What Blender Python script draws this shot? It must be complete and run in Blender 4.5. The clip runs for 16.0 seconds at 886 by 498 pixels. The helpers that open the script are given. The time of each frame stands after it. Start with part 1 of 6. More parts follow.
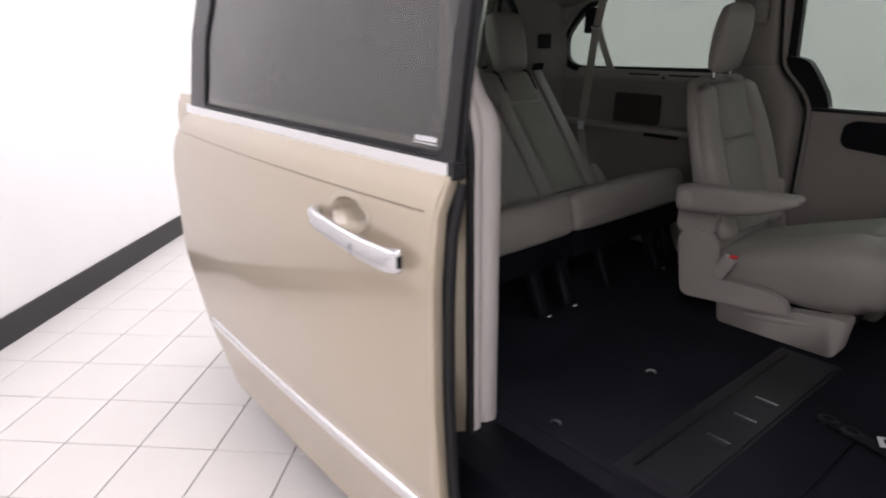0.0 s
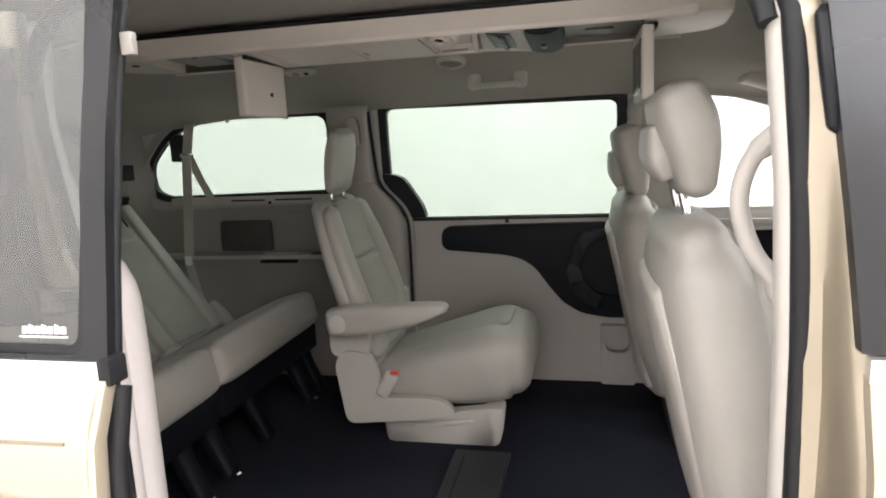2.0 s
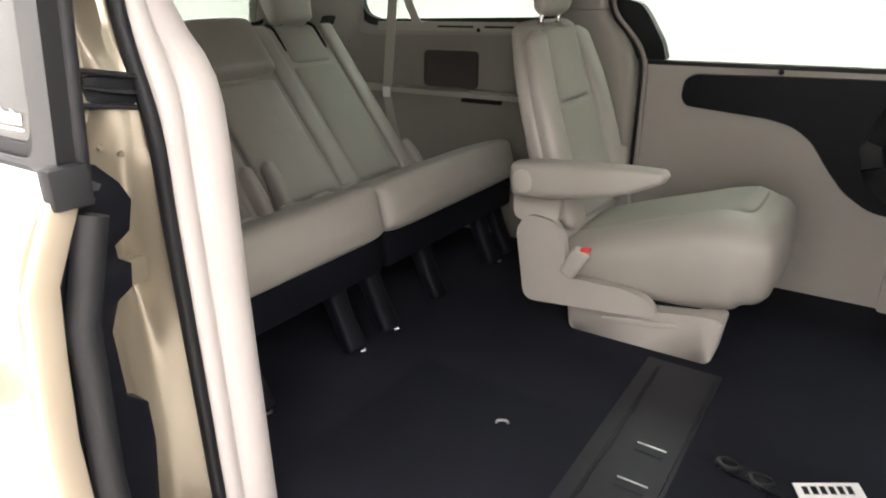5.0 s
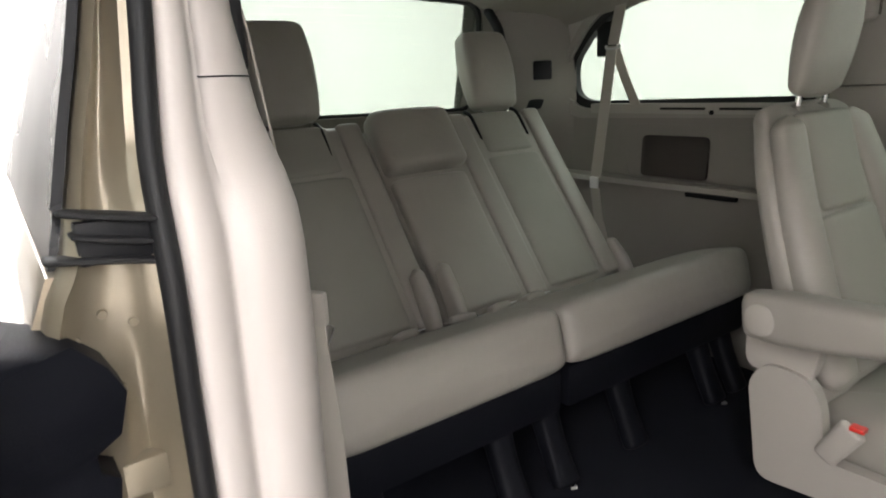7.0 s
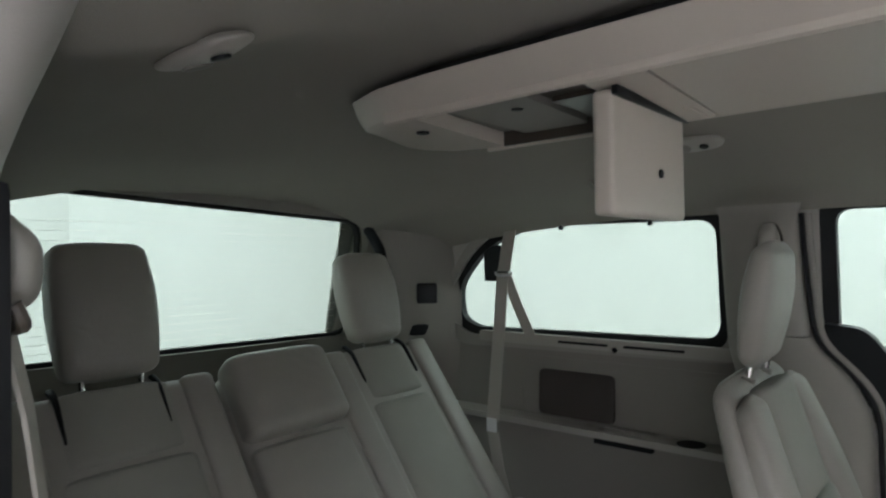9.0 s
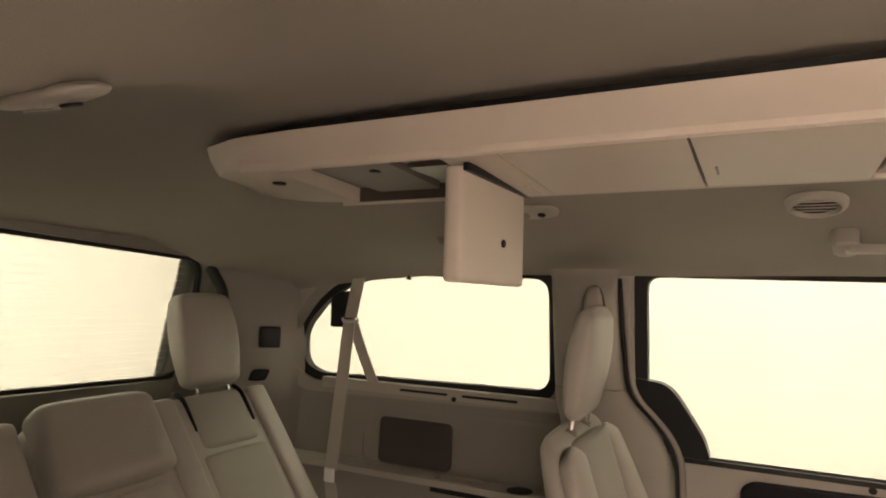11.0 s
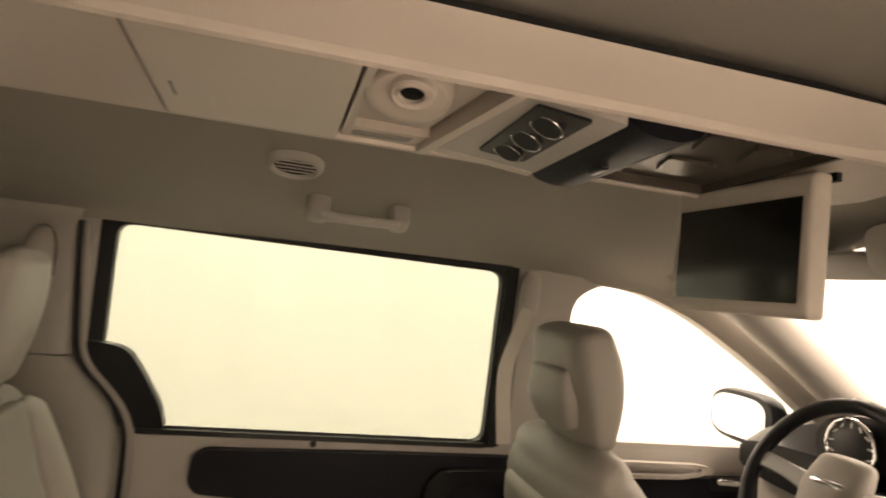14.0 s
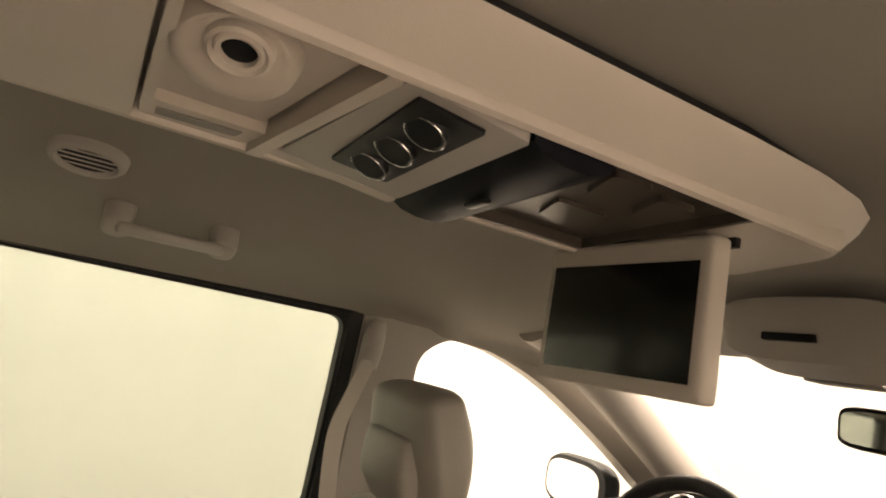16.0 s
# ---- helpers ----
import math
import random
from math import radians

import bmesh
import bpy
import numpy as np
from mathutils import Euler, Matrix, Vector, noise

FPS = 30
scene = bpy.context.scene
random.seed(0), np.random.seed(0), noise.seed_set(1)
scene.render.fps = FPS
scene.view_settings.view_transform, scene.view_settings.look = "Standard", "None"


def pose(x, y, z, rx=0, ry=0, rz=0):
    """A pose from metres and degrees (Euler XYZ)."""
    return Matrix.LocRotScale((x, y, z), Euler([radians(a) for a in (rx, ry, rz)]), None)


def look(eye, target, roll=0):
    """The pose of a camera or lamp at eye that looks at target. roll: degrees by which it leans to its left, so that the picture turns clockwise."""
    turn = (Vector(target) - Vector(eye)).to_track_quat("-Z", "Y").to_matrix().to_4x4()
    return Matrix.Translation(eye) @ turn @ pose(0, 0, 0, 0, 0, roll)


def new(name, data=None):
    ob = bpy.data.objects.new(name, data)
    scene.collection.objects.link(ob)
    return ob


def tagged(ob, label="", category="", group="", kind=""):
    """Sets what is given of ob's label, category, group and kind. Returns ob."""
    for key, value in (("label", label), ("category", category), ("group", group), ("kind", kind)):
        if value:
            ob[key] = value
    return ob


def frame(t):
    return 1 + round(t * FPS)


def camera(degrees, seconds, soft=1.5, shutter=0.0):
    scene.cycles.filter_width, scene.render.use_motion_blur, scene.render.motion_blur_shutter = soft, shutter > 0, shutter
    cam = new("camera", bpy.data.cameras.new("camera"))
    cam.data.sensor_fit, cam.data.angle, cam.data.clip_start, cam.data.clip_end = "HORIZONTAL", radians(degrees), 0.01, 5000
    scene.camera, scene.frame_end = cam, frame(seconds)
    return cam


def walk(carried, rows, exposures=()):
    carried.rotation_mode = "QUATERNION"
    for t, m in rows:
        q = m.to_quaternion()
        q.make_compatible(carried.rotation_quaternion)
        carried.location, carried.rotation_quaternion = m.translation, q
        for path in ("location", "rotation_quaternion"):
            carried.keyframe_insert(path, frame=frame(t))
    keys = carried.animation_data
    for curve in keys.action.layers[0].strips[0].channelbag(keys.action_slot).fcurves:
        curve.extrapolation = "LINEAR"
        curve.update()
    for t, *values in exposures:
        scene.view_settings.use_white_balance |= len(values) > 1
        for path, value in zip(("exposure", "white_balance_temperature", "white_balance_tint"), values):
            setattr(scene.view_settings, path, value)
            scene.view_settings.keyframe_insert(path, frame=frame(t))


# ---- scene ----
cam = camera(70.0, 16.0, soft=1.9, shutter=0.4)
# seconds, x, y, z, yaw, pitch, roll
ROWS = [
    (0.0, 0.311, -1.794, 1.359, 50.62, -19.14, -0.85),
    (0.5, 0.297, -1.607, 1.342, 47.69, -17.98, -2.63),
    (1.0, 0.146, -1.629, 1.338, 35.31, -15.32, -2.36),
    (1.5, 0.049, -1.667, 1.365, 19.49, -12.76, -2.47),
    (2.0, 0.017, -1.684, 1.372, 12.82, -9.75, -2.70),
    (2.5, 0.028, -1.690, 1.372, 11.99, -9.69, -4.52),
    (3.0, 0.024, -1.700, 1.365, 14.00, -11.32, -3.24),
    (3.5, 0.074, -1.602, 1.354, 21.76, -16.23, -3.34),
    (6.0, -0.110, -1.118, 1.208, 43.00, -20.46, -1.63),
    (6.5, -0.127, -1.032, 1.248, 51.98, -16.33, -4.43),
    (7.0, -0.182, -0.983, 1.267, 55.12, -14.67, -2.87),
    (7.5, -0.318, -0.934, 1.272, 54.82, -14.34, -1.68),
    (8.0, -0.416, -0.883, 1.302, 50.21, -10.77, -2.41),
    (8.5, -0.506, -0.839, 1.383, 45.43, -3.11, -1.42),
    (11.0, -0.496, -0.865, 1.437, 27.14, 4.40, 1.68),
    (11.5, -0.490, -0.879, 1.437, 24.59, 4.88, 3.07),
    (12.0, -0.492, -0.848, 1.435, 18.56, 5.07, 5.14),
    (12.5, -0.476, -0.815, 1.432, 11.12, 4.03, 6.36),
    (13.0, -0.472, -0.775, 1.428, 3.60, 3.54, 6.69),
    (13.5, -0.464, -0.751, 1.421, -5.86, 2.86, 6.08),
    (14.0, -0.428, -0.692, 1.431, -14.64, 3.77, 6.10),
    (14.5, -0.401, -0.599, 1.451, -21.88, 4.31, 6.72),
    (15.0, -0.380, -0.522, 1.446, -27.46, 7.13, 9.66),
    (15.5, -0.392, -0.506, 1.442, -28.21, 9.55, 11.24),
    (16.0, -0.370, -0.525, 1.444, -27.96, 9.60, 10.12),
]


def aim(x, y, z, yaw, pitch, roll):
    """Camera pose from a place and yaw (to the left of +y), pitch (up) and roll in degrees."""
    a, b = radians(yaw), radians(pitch)
    way = Vector((-math.sin(a) * math.cos(b), math.cos(a) * math.cos(b), math.sin(b)))
    eye = Vector((x, y, z))
    return look(eye, eye + way, roll)


EXPOSURES = [(0.0, -1.08, 6000, 20), (0.5, -0.72, 6000, 18), (1.0, -0.06, 6050, 16), (1.5, 0.33, 6100, 13), (2.2, 0.14, 6100, 13), (3.0, -0.05, 6100, 12), (3.7, -0.06, 6200, 14), (5.8, 1.05, 6350, 14), (6.5, 0.68, 6300, 13), (7.5, 0.38, 6100, 12), (8.0, 0.22, 5950, 14), (8.3, 0.1, 5750, 12), (8.7, 0.05, 5500, 9), (10.8, 0.48, 8350, 26), (12.5, 0.37, 8550, 28), (13.5, 0.25, 8550, 25), (14.5, 0.14, 8600, 20), (15.4, -0.12, 8600, 20), (16.0, -0.04, 8500, 20)]
walk(cam, [(r[0], aim(*r[1:])) for r in ROWS], EXPOSURES)

# ---------------------------------------------------------------- world and lamps
FLOOR = 0.39          # the van's floor over the ground
TURN = radians(135)   # the showroom stands at an angle to the van
world = bpy.data.worlds.new("showroom_world")
scene.world = world
world.use_nodes = True
world.node_tree.nodes["Background"].inputs[0].default_value = (1, 0.98, 0.95, 1)
world.node_tree.nodes["Background"].inputs[1].default_value = 0.05


def room(u, v, z=0.0):
    """A place in the showroom: u along the wall behind the van, v away from it."""
    d, n = Vector((-0.709, 0.705, 0)), Vector((0.705, 0.709, 0))
    return Vector((-2.698, -2.012, z)) + d * u + n * v


# unseen lamps added to light the room; places and powers are assumed
LAMP_POWER = 95.0
for lx, ly in ((-3.6, 1.6), (-3.2, -0.6), (-0.9, -2.6), (-0.7, 0.2), (-0.6, 2.6), (1.8, -3.6), (1.8, -1.2), (1.8, 2.6), (3.9, -2.4), (3.9, 1.4)):
    lamp = bpy.data.lights.new("ceiling_lamp", "AREA")
    lamp.shape, lamp.size, lamp.size_y, lamp.energy = "RECTANGLE", 2.2, 1.1, LAMP_POWER * (0.65 if (lx, ly) == (-0.9, -2.6) else 1.0)
    lamp.color = (1.0, 0.97, 0.94)
    ob = new("ceiling_lamp", lamp)
    ob.location = (lx, ly, 3.06)
    ob.rotation_euler = (0, 0, TURN)
    tagged(ob, "unseen white ceiling lamp panel, lit, added at an assumed place", "lamp", "ceiling lamps")


# ---------------------------------------------------------------- materials
def nodes_of(name):
    m = bpy.data.materials.new(name)
    m.use_nodes = True
    return m, m.node_tree.nodes, m.node_tree.links, m.node_tree.nodes["Principled BSDF"]


def paint(name, colour, rough=0.5, metal=0.0, grain=200.0, bump=0.05, vary=0.06, big=3.0, coat=0.0, spec=0.5, sheen=0.0, dist=0.002, crease=0.0):
    """A surface of one colour with fine grain, broad unevenness and a little relief."""
    m, n, l, b = nodes_of(name)
    tc = n.new("ShaderNodeTexCoord")
    fine, broad = n.new("ShaderNodeTexNoise"), n.new("ShaderNodeTexNoise")
    fine.inputs["Scale"].default_value, fine.inputs["Detail"].default_value = grain, 3
    broad.inputs["Scale"].default_value, broad.inputs["Detail"].default_value = big, 4
    l.new(tc.outputs["Object"], fine.inputs["Vector"])
    l.new(tc.outputs["Object"], broad.inputs["Vector"])
    add = n.new("ShaderNodeMath")
    add.operation = "MULTIPLY_ADD"
    add.inputs[1].default_value = 0.35
    l.new(fine.outputs["Fac"], add.inputs[0])
    l.new(broad.outputs["Fac"], add.inputs[2])
    ramp = n.new("ShaderNodeMapRange")
    ramp.inputs["From Min"].default_value, ramp.inputs["From Max"].default_value = 0.35, 1.0
    ramp.inputs["To Min"].default_value, ramp.inputs["To Max"].default_value = 1 - vary, 1 + vary
    l.new(add.outputs[0], ramp.inputs["Value"])
    mul = n.new("ShaderNodeVectorMath")
    mul.operation = "SCALE"
    mul.inputs[0].default_value = colour
    l.new(ramp.outputs[0], mul.inputs["Scale"])
    l.new(mul.outputs[0], b.inputs["Base Color"])
    rr = n.new("ShaderNodeMapRange")
    rr.inputs["To Min"].default_value, rr.inputs["To Max"].default_value = max(rough - 0.07, 0.02), min(rough + 0.07, 1)
    l.new(broad.outputs["Fac"], rr.inputs["Value"])
    l.new(rr.outputs[0], b.inputs["Roughness"])
    b.inputs["Metallic"].default_value = metal
    b.inputs["Coat Weight"].default_value = coat
    b.inputs["Coat Roughness"].default_value = 0.05
    b.inputs["Specular IOR Level"].default_value = spec
    b.inputs["Sheen Weight"].default_value = sheen
    if bump:
        bp = n.new("ShaderNodeBump")
        bp.inputs["Strength"].default_value, bp.inputs["Distance"].default_value = bump, dist
        l.new(fine.outputs["Fac"], bp.inputs["Height"])
        if crease:
            fold, soft = n.new("ShaderNodeTexNoise"), n.new("ShaderNodeBump")
            fold.inputs["Scale"].default_value, fold.inputs["Detail"].default_value, fold.inputs["Distortion"].default_value = 16.0, 4, 1.2
            soft.inputs["Strength"].default_value, soft.inputs["Distance"].default_value = crease, 0.012
            l.new(tc.outputs["Object"], fold.inputs["Vector"])
            l.new(fold.outputs["Fac"], soft.inputs["Height"])
            l.new(soft.outputs[0], bp.inputs["Normal"])
        l.new(bp.outputs[0], b.inputs["Normal"])
    return m


def pane(name, tint, gloss_rough=0.0, mirror=0.03):
    """Sheet glass: it lets light straight through, tinted, and mirrors at its surface."""
    m, n, l, b = nodes_of(name)
    n.remove(b)
    tr, gl, mix, fr = n.new("ShaderNodeBsdfTransparent"), n.new("ShaderNodeBsdfGlossy"), n.new("ShaderNodeMixShader"), n.new("ShaderNodeLayerWeight")
    tr.inputs[0].default_value = (*[c ** 0.5 for c in tint], 1)
    gl.inputs["Roughness"].default_value = gloss_rough
    pw, ma = n.new("ShaderNodeMath"), n.new("ShaderNodeMath")
    pw.operation, pw.inputs[1].default_value = "POWER", 5.0
    ma.operation, ma.inputs[1].default_value, ma.inputs[2].default_value = "MULTIPLY_ADD", 0.9, mirror
    fr.inputs["Blend"].default_value = 0.5
    l.new(fr.outputs["Facing"], pw.inputs[0])
    l.new(pw.outputs[0], ma.inputs[0])
    l.new(ma.outputs[0], mix.inputs[0])
    l.new(tr.outputs[0], mix.inputs[1])
    l.new(gl.outputs[0], mix.inputs[2])
    l.new(mix.outputs[0], n["Material Output"].inputs[0])
    return m


WALLPAINT = paint("white_wall_paint", (0.86, 0.85, 0.83), 0.75, grain=90, bump=0.08, vary=0.02)
CEILPAINT = paint("ceiling_paint", (0.8, 0.8, 0.78), 0.8, vary=0.03)
BASEB = paint("black_vinyl_baseboard", (0.02, 0.02, 0.022), 0.45)
TILE = paint("cream_floor_tile", (0.64, 0.61, 0.575), 0.32, grain=60, vary=0.05, big=2.2, bump=0.02)
GROUT = paint("grey_tile_grout", (0.2, 0.19, 0.18), 0.9)
GOLD = paint("champagne_car_paint", (0.45, 0.385, 0.29), 0.34, 0.4, grain=900, bump=0.015, vary=0.03, coat=0.8, dist=0.0005)
# the body's champagne paint again, darkened for the shade on the jamb
SHADEGOLD = paint("champagne_paint_shaded", (0.27, 0.233, 0.172), 0.36, 0.5, grain=500, bump=0.02, vary=0.08, coat=0.4, dist=0.0006)
# same champagne paint, darkened less: shade on the rearward front jamb
PILLARSHADE = paint("champagne_paint_pillar_shade", (0.33, 0.28, 0.205), 0.3, 0.5, grain=700, bump=0.015, vary=0.05, coat=0.6, dist=0.0005)
CUP = paint("champagne_cup_paint", (0.42, 0.365, 0.285), 0.34, 0.4, grain=900, bump=0.015, vary=0.03, coat=0.8, dist=0.0005)
CHROME = paint("chrome", (0.82, 0.82, 0.83), 0.1, 1.0, vary=0.01, bump=0)
SATIN = paint("satin_silver", (0.62, 0.62, 0.63), 0.24, 0.85, vary=0.02, bump=0)
BRUSHED = paint("satin_steel", (0.6, 0.6, 0.6), 0.3, 1.0, vary=0.05)
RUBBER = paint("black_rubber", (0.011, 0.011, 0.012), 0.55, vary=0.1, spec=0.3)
BLACK = paint("black_plastic", (0.009, 0.0095, 0.011), 0.42, bump=0.1, spec=0.22)
GLOSSBLACK = paint("gloss_black", (0.012, 0.012, 0.013), 0.28, vary=0.05, bump=0, spec=0.35)
NAVY = paint("dark_trim_plastic", (0.0065, 0.007, 0.010), 0.5, grain=500, bump=0.12, spec=0.12)
CARPET = paint("black_carpet", (0.0175, 0.0188, 0.0255), 0.95, grain=700, bump=0.8, vary=0.35, spec=0.08)
LEATHER = paint("beige_seat_leather", (0.315, 0.294, 0.261), 0.44, grain=420, bump=0.22, vary=0.06, big=6, crease=0.14)
INSERT = paint("perforated_beige_leather", (0.280, 0.268, 0.234), 0.55, grain=900, bump=0.35, vary=0.07, big=7, crease=0.12)
PLASTIC = paint("beige_trim_plastic", (0.40, 0.372, 0.333), 0.5, grain=600, bump=0.14, vary=0.04)
CONSOLE = paint("pale_beige_console_plastic", (0.56, 0.50, 0.437), 0.48, grain=600, bump=0.12, vary=0.04)
# the trim plastic, lightened for the showroom light on the door-side pillar
LITPLASTIC = paint("beige_plastic_lit", (0.535, 0.492, 0.462), 0.5, grain=600, bump=0.12, vary=0.03)
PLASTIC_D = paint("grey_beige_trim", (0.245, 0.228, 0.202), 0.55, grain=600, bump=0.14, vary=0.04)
CLOTH = paint("beige_headliner_cloth", (0.305, 0.285, 0.25), 0.9, grain=800, bump=0.3, vary=0.05, spec=0.2)
# the trim plastic at four fifths, for the shade on the far side
SHADEPLASTIC = paint("beige_plastic_shaded", (0.32, 0.298, 0.265), 0.55, grain=600, bump=0.14)
STRAP = paint("beige_belt_webbing", (0.43, 0.40, 0.35), 0.7, grain=900, bump=0.3)
DARKGRILLE = paint("dark_grille_cloth", (0.06, 0.05, 0.045), 0.85, grain=900, bump=0.5)
BAY = paint("dark_brown_bay_plastic", (0.075, 0.062, 0.05), 0.35, vary=0.1)
RAILGREY = paint("dark_grey_floor_plastic", (0.024, 0.024, 0.028), 0.5, grain=500, bump=0.12, spec=0.25)
RED = paint("red_plastic", (0.7, 0.04, 0.03), 0.4)
WHITE = paint("white_label", (0.8, 0.8, 0.8), 0.5)
SCREEN = paint("dark_screen", (0.006, 0.007, 0.006), 0.22, vary=0.0, bump=0)
TINT = pane("privacy_glass", (0.275, 0.325, 0.285), mirror=0.008)
CLEAR = pane("clear_glass", (0.93, 0.97, 0.94))
DARKTINT = pane("dark_privacy_glass", (0.26, 0.275, 0.26), mirror=0.12)
MIRROR = paint("mirror_glass", (0.9, 0.9, 0.9), 0.02, 1.0, vary=0.0, bump=0)


# ---------------------------------------------------------------- mesh helpers
def part(name, bm, material, parent=None, label="", smooth=True, kind="", angle=40):
    """Links a bmesh as one mesh object under a thing or a part, or at top level."""
    bmesh.ops.remove_doubles(bm, verts=bm.verts, dist=1e-5)
    bmesh.ops.recalc_face_normals(bm, faces=bm.faces)
    me = bpy.data.meshes.new(name)
    bm.to_mesh(me)
    bm.free()
    me.materials.append(material)
    if smooth:
        me.shade_smooth()
        me.set_sharp_from_angle(angle=radians(angle))
    ob = new(name, me)
    ob.parent = parent
    return tagged(ob, label, kind=kind)


def thing(name, label, category, group="", at=(0, 0, 0)):
    ob = new(name)
    ob.location = at
    ob.empty_display_size = 0.1
    return tagged(ob, label, category, group)


def bevel(bm, width, segments=2, angle=30):
    if width <= 0:
        return bm
    edges = [e for e in bm.edges if len(e.link_faces) == 2 and e.calc_face_angle(0) > radians(angle)]
    bmesh.ops.bevel(bm, geom=edges, offset=width, segments=segments, profile=0.6, affect="EDGES", clamp_overlap=True)
    return bm


def block(x0, x1, y0, y1, z0, z1, r=0.0, segments=2):
    bm = bmesh.new()
    bmesh.ops.create_cube(bm, size=1)
    for v in bm.verts:
        v.co = ((x0 + x1) / 2 + v.co.x * (x1 - x0), (y0 + y1) / 2 + v.co.y * (y1 - y0), (z0 + z1) / 2 + v.co.z * (z1 - z0))
    return bevel(bm, r, segments)


def into(bm, other, m=None):
    """Adds a second bmesh to the first."""
    me = bpy.data.meshes.new("join")
    other.to_mesh(me)
    other.free()
    if m is not None:
        me.transform(m)
    bm.from_mesh(me)
    bpy.data.meshes.remove(me)
    return bm


def ring(c, u, v, a, b, power=2.8, k=28):
    """A rounded rectangle of half sizes a, b round c."""
    c, u, v = Vector(c), Vector(u), Vector(v)
    out = []
    for i in range(k):
        w = 2 * math.pi * (i + 0.5) / k
        cs, sn = math.cos(w), math.sin(w)
        out.append(c + u * (a * math.copysign(abs(cs) ** (2 / power), cs)) + v * (b * math.copysign(abs(sn) ** (2 / power), sn)))
    return out


def loft(rings, bm=None, cap=True, closed=False):
    """Skins a row of rings of equal count."""
    bm = bm or bmesh.new()
    rows = [[bm.verts.new(p) for p in r] for r in rings]
    pairs = list(zip(rows, rows[1:])) + ([(rows[-1], rows[0])] if closed else [])
    k = len(rows[0])
    for a, b in pairs:
        for i in range(k):
            bm.faces.new((a[i], a[(i + 1) % k], b[(i + 1) % k], b[i]))
    if cap and not closed:
        bm.faces.new(rows[0][::-1])
        bm.faces.new(rows[-1])
    return bm


def pad(secs, u, power=2.8, k=28, tip=0.03, bm=None):
    """A stuffed body: sections (centre, half width, half depth) along a path, width along u, with rounded ends."""
    u = Vector(u).normalized()
    dense = curve([Vector((*s[0], s[1], s[2])) for s in secs], 4 if len(secs) > 2 else 2)
    secs = [(Vector(d[:3]), d[3], d[4]) for d in dense]
    cs = [Vector(s[0]) for s in secs]
    rings = []
    for i, (c, a, b) in enumerate([(Vector(s[0]), s[1], s[2]) for s in secs]):
        t = (cs[min(i + 1, len(cs) - 1)] - cs[max(i - 1, 0)]).normalized()
        v = t.cross(u).normalized()
        ends = ((0.0, 0.35, 1.16), (0.0, 0.72, 1.10), (0.0, 1.0, 1.0), (0.5, 1.0, 0.866), (0.8, 1.0, 0.6), (0.95, 1.0, 0.31))
        rim = [(ring(c, u, v, max(a - tip * (1 - f), a * 0.4) * k2, max(b - tip * (1 - f), b * 0.35) * k2, power, k), tip * o) for f, k2, o in ends]
        if i == 0:
            rings += [[p - t * o for p in r] for r, o in rim]
        rings.append(ring(c, u, v, a, b, power, k))
        if i == len(secs) - 1:
            rings += [[p + t * o for p in r] for r, o in rim[::-1]]
    return loft(rings, bm)


def tube(pts, r, k=10, bm=None, closed=False):
    pts = [Vector(p) for p in pts]
    rings, n = [], len(pts)
    side = None
    for i, p in enumerate(pts):
        t = (pts[(i + 1) % n] - pts[i - 1]) if closed else (pts[min(i + 1, n - 1)] - pts[max(i - 1, 0)])
        t.normalize()
        if side is None:
            side = t.orthogonal().normalized()
        side = (side - t * side.dot(t)).normalized()
        rad = r[i] if isinstance(r, (list, tuple)) else r
        rings.append([p + (side * math.cos(2 * math.pi * j / k) + t.cross(side) * math.sin(2 * math.pi * j / k)) * rad for j in range(k)])
    return loft(rings, bm, closed=closed)


def strip(pts, width_dir, half, thick, bm=None):
    """A flat band along pts: half its width along width_dir, with a thickness."""
    pts, w = [Vector(p) for p in pts], Vector(width_dir).normalized()
    rings = []
    for i, p in enumerate(pts):
        t = (pts[min(i + 1, len(pts) - 1)] - pts[max(i - 1, 0)]).normalized()
        n = t.cross(w).normalized()
        rings.append([p + w * half + n * thick, p - w * half + n * thick, p - w * half - n * thick, p + w * half - n * thick])
    return loft(rings, bm)


def curve(pts, steps=8):
    """A smooth line through pts (Catmull-Rom)."""
    pts = [Vector(p) for p in pts]
    out = []
    for i in range(len(pts) - 1):
        a, b, c, d = pts[max(i - 1, 0)], pts[i], pts[i + 1], pts[min(i + 2, len(pts) - 1)]
        for s in range(steps):
            t = s / steps
            out.append(0.5 * ((2 * b) + (c - a) * t + (2 * a - 5 * b + 4 * c - d) * t * t + (3 * b - a - 3 * c + d) * t ** 3))
    return out + [pts[-1]]


def rounded(poly, r, steps=5):
    """A 2D polygon with its corners rounded; r: one radius or one a corner."""
    out, n = [], len(poly)
    for i, p in enumerate(poly):
        p, a, b = Vector(p), Vector(poly[i - 1]), Vector(poly[(i + 1) % n])
        rad = r[i] if isinstance(r, (list, tuple)) else r
        da, db = (a - p), (b - p)
        rad = min(rad, da.length * 0.48, db.length * 0.48)
        p0, p1 = p + da.normalized() * rad, p + db.normalized() * rad
        for s in range(steps + 1):
            t = s / steps
            out.append(p0.lerp(p, t).lerp(p.lerp(p1, t), t))
    return out


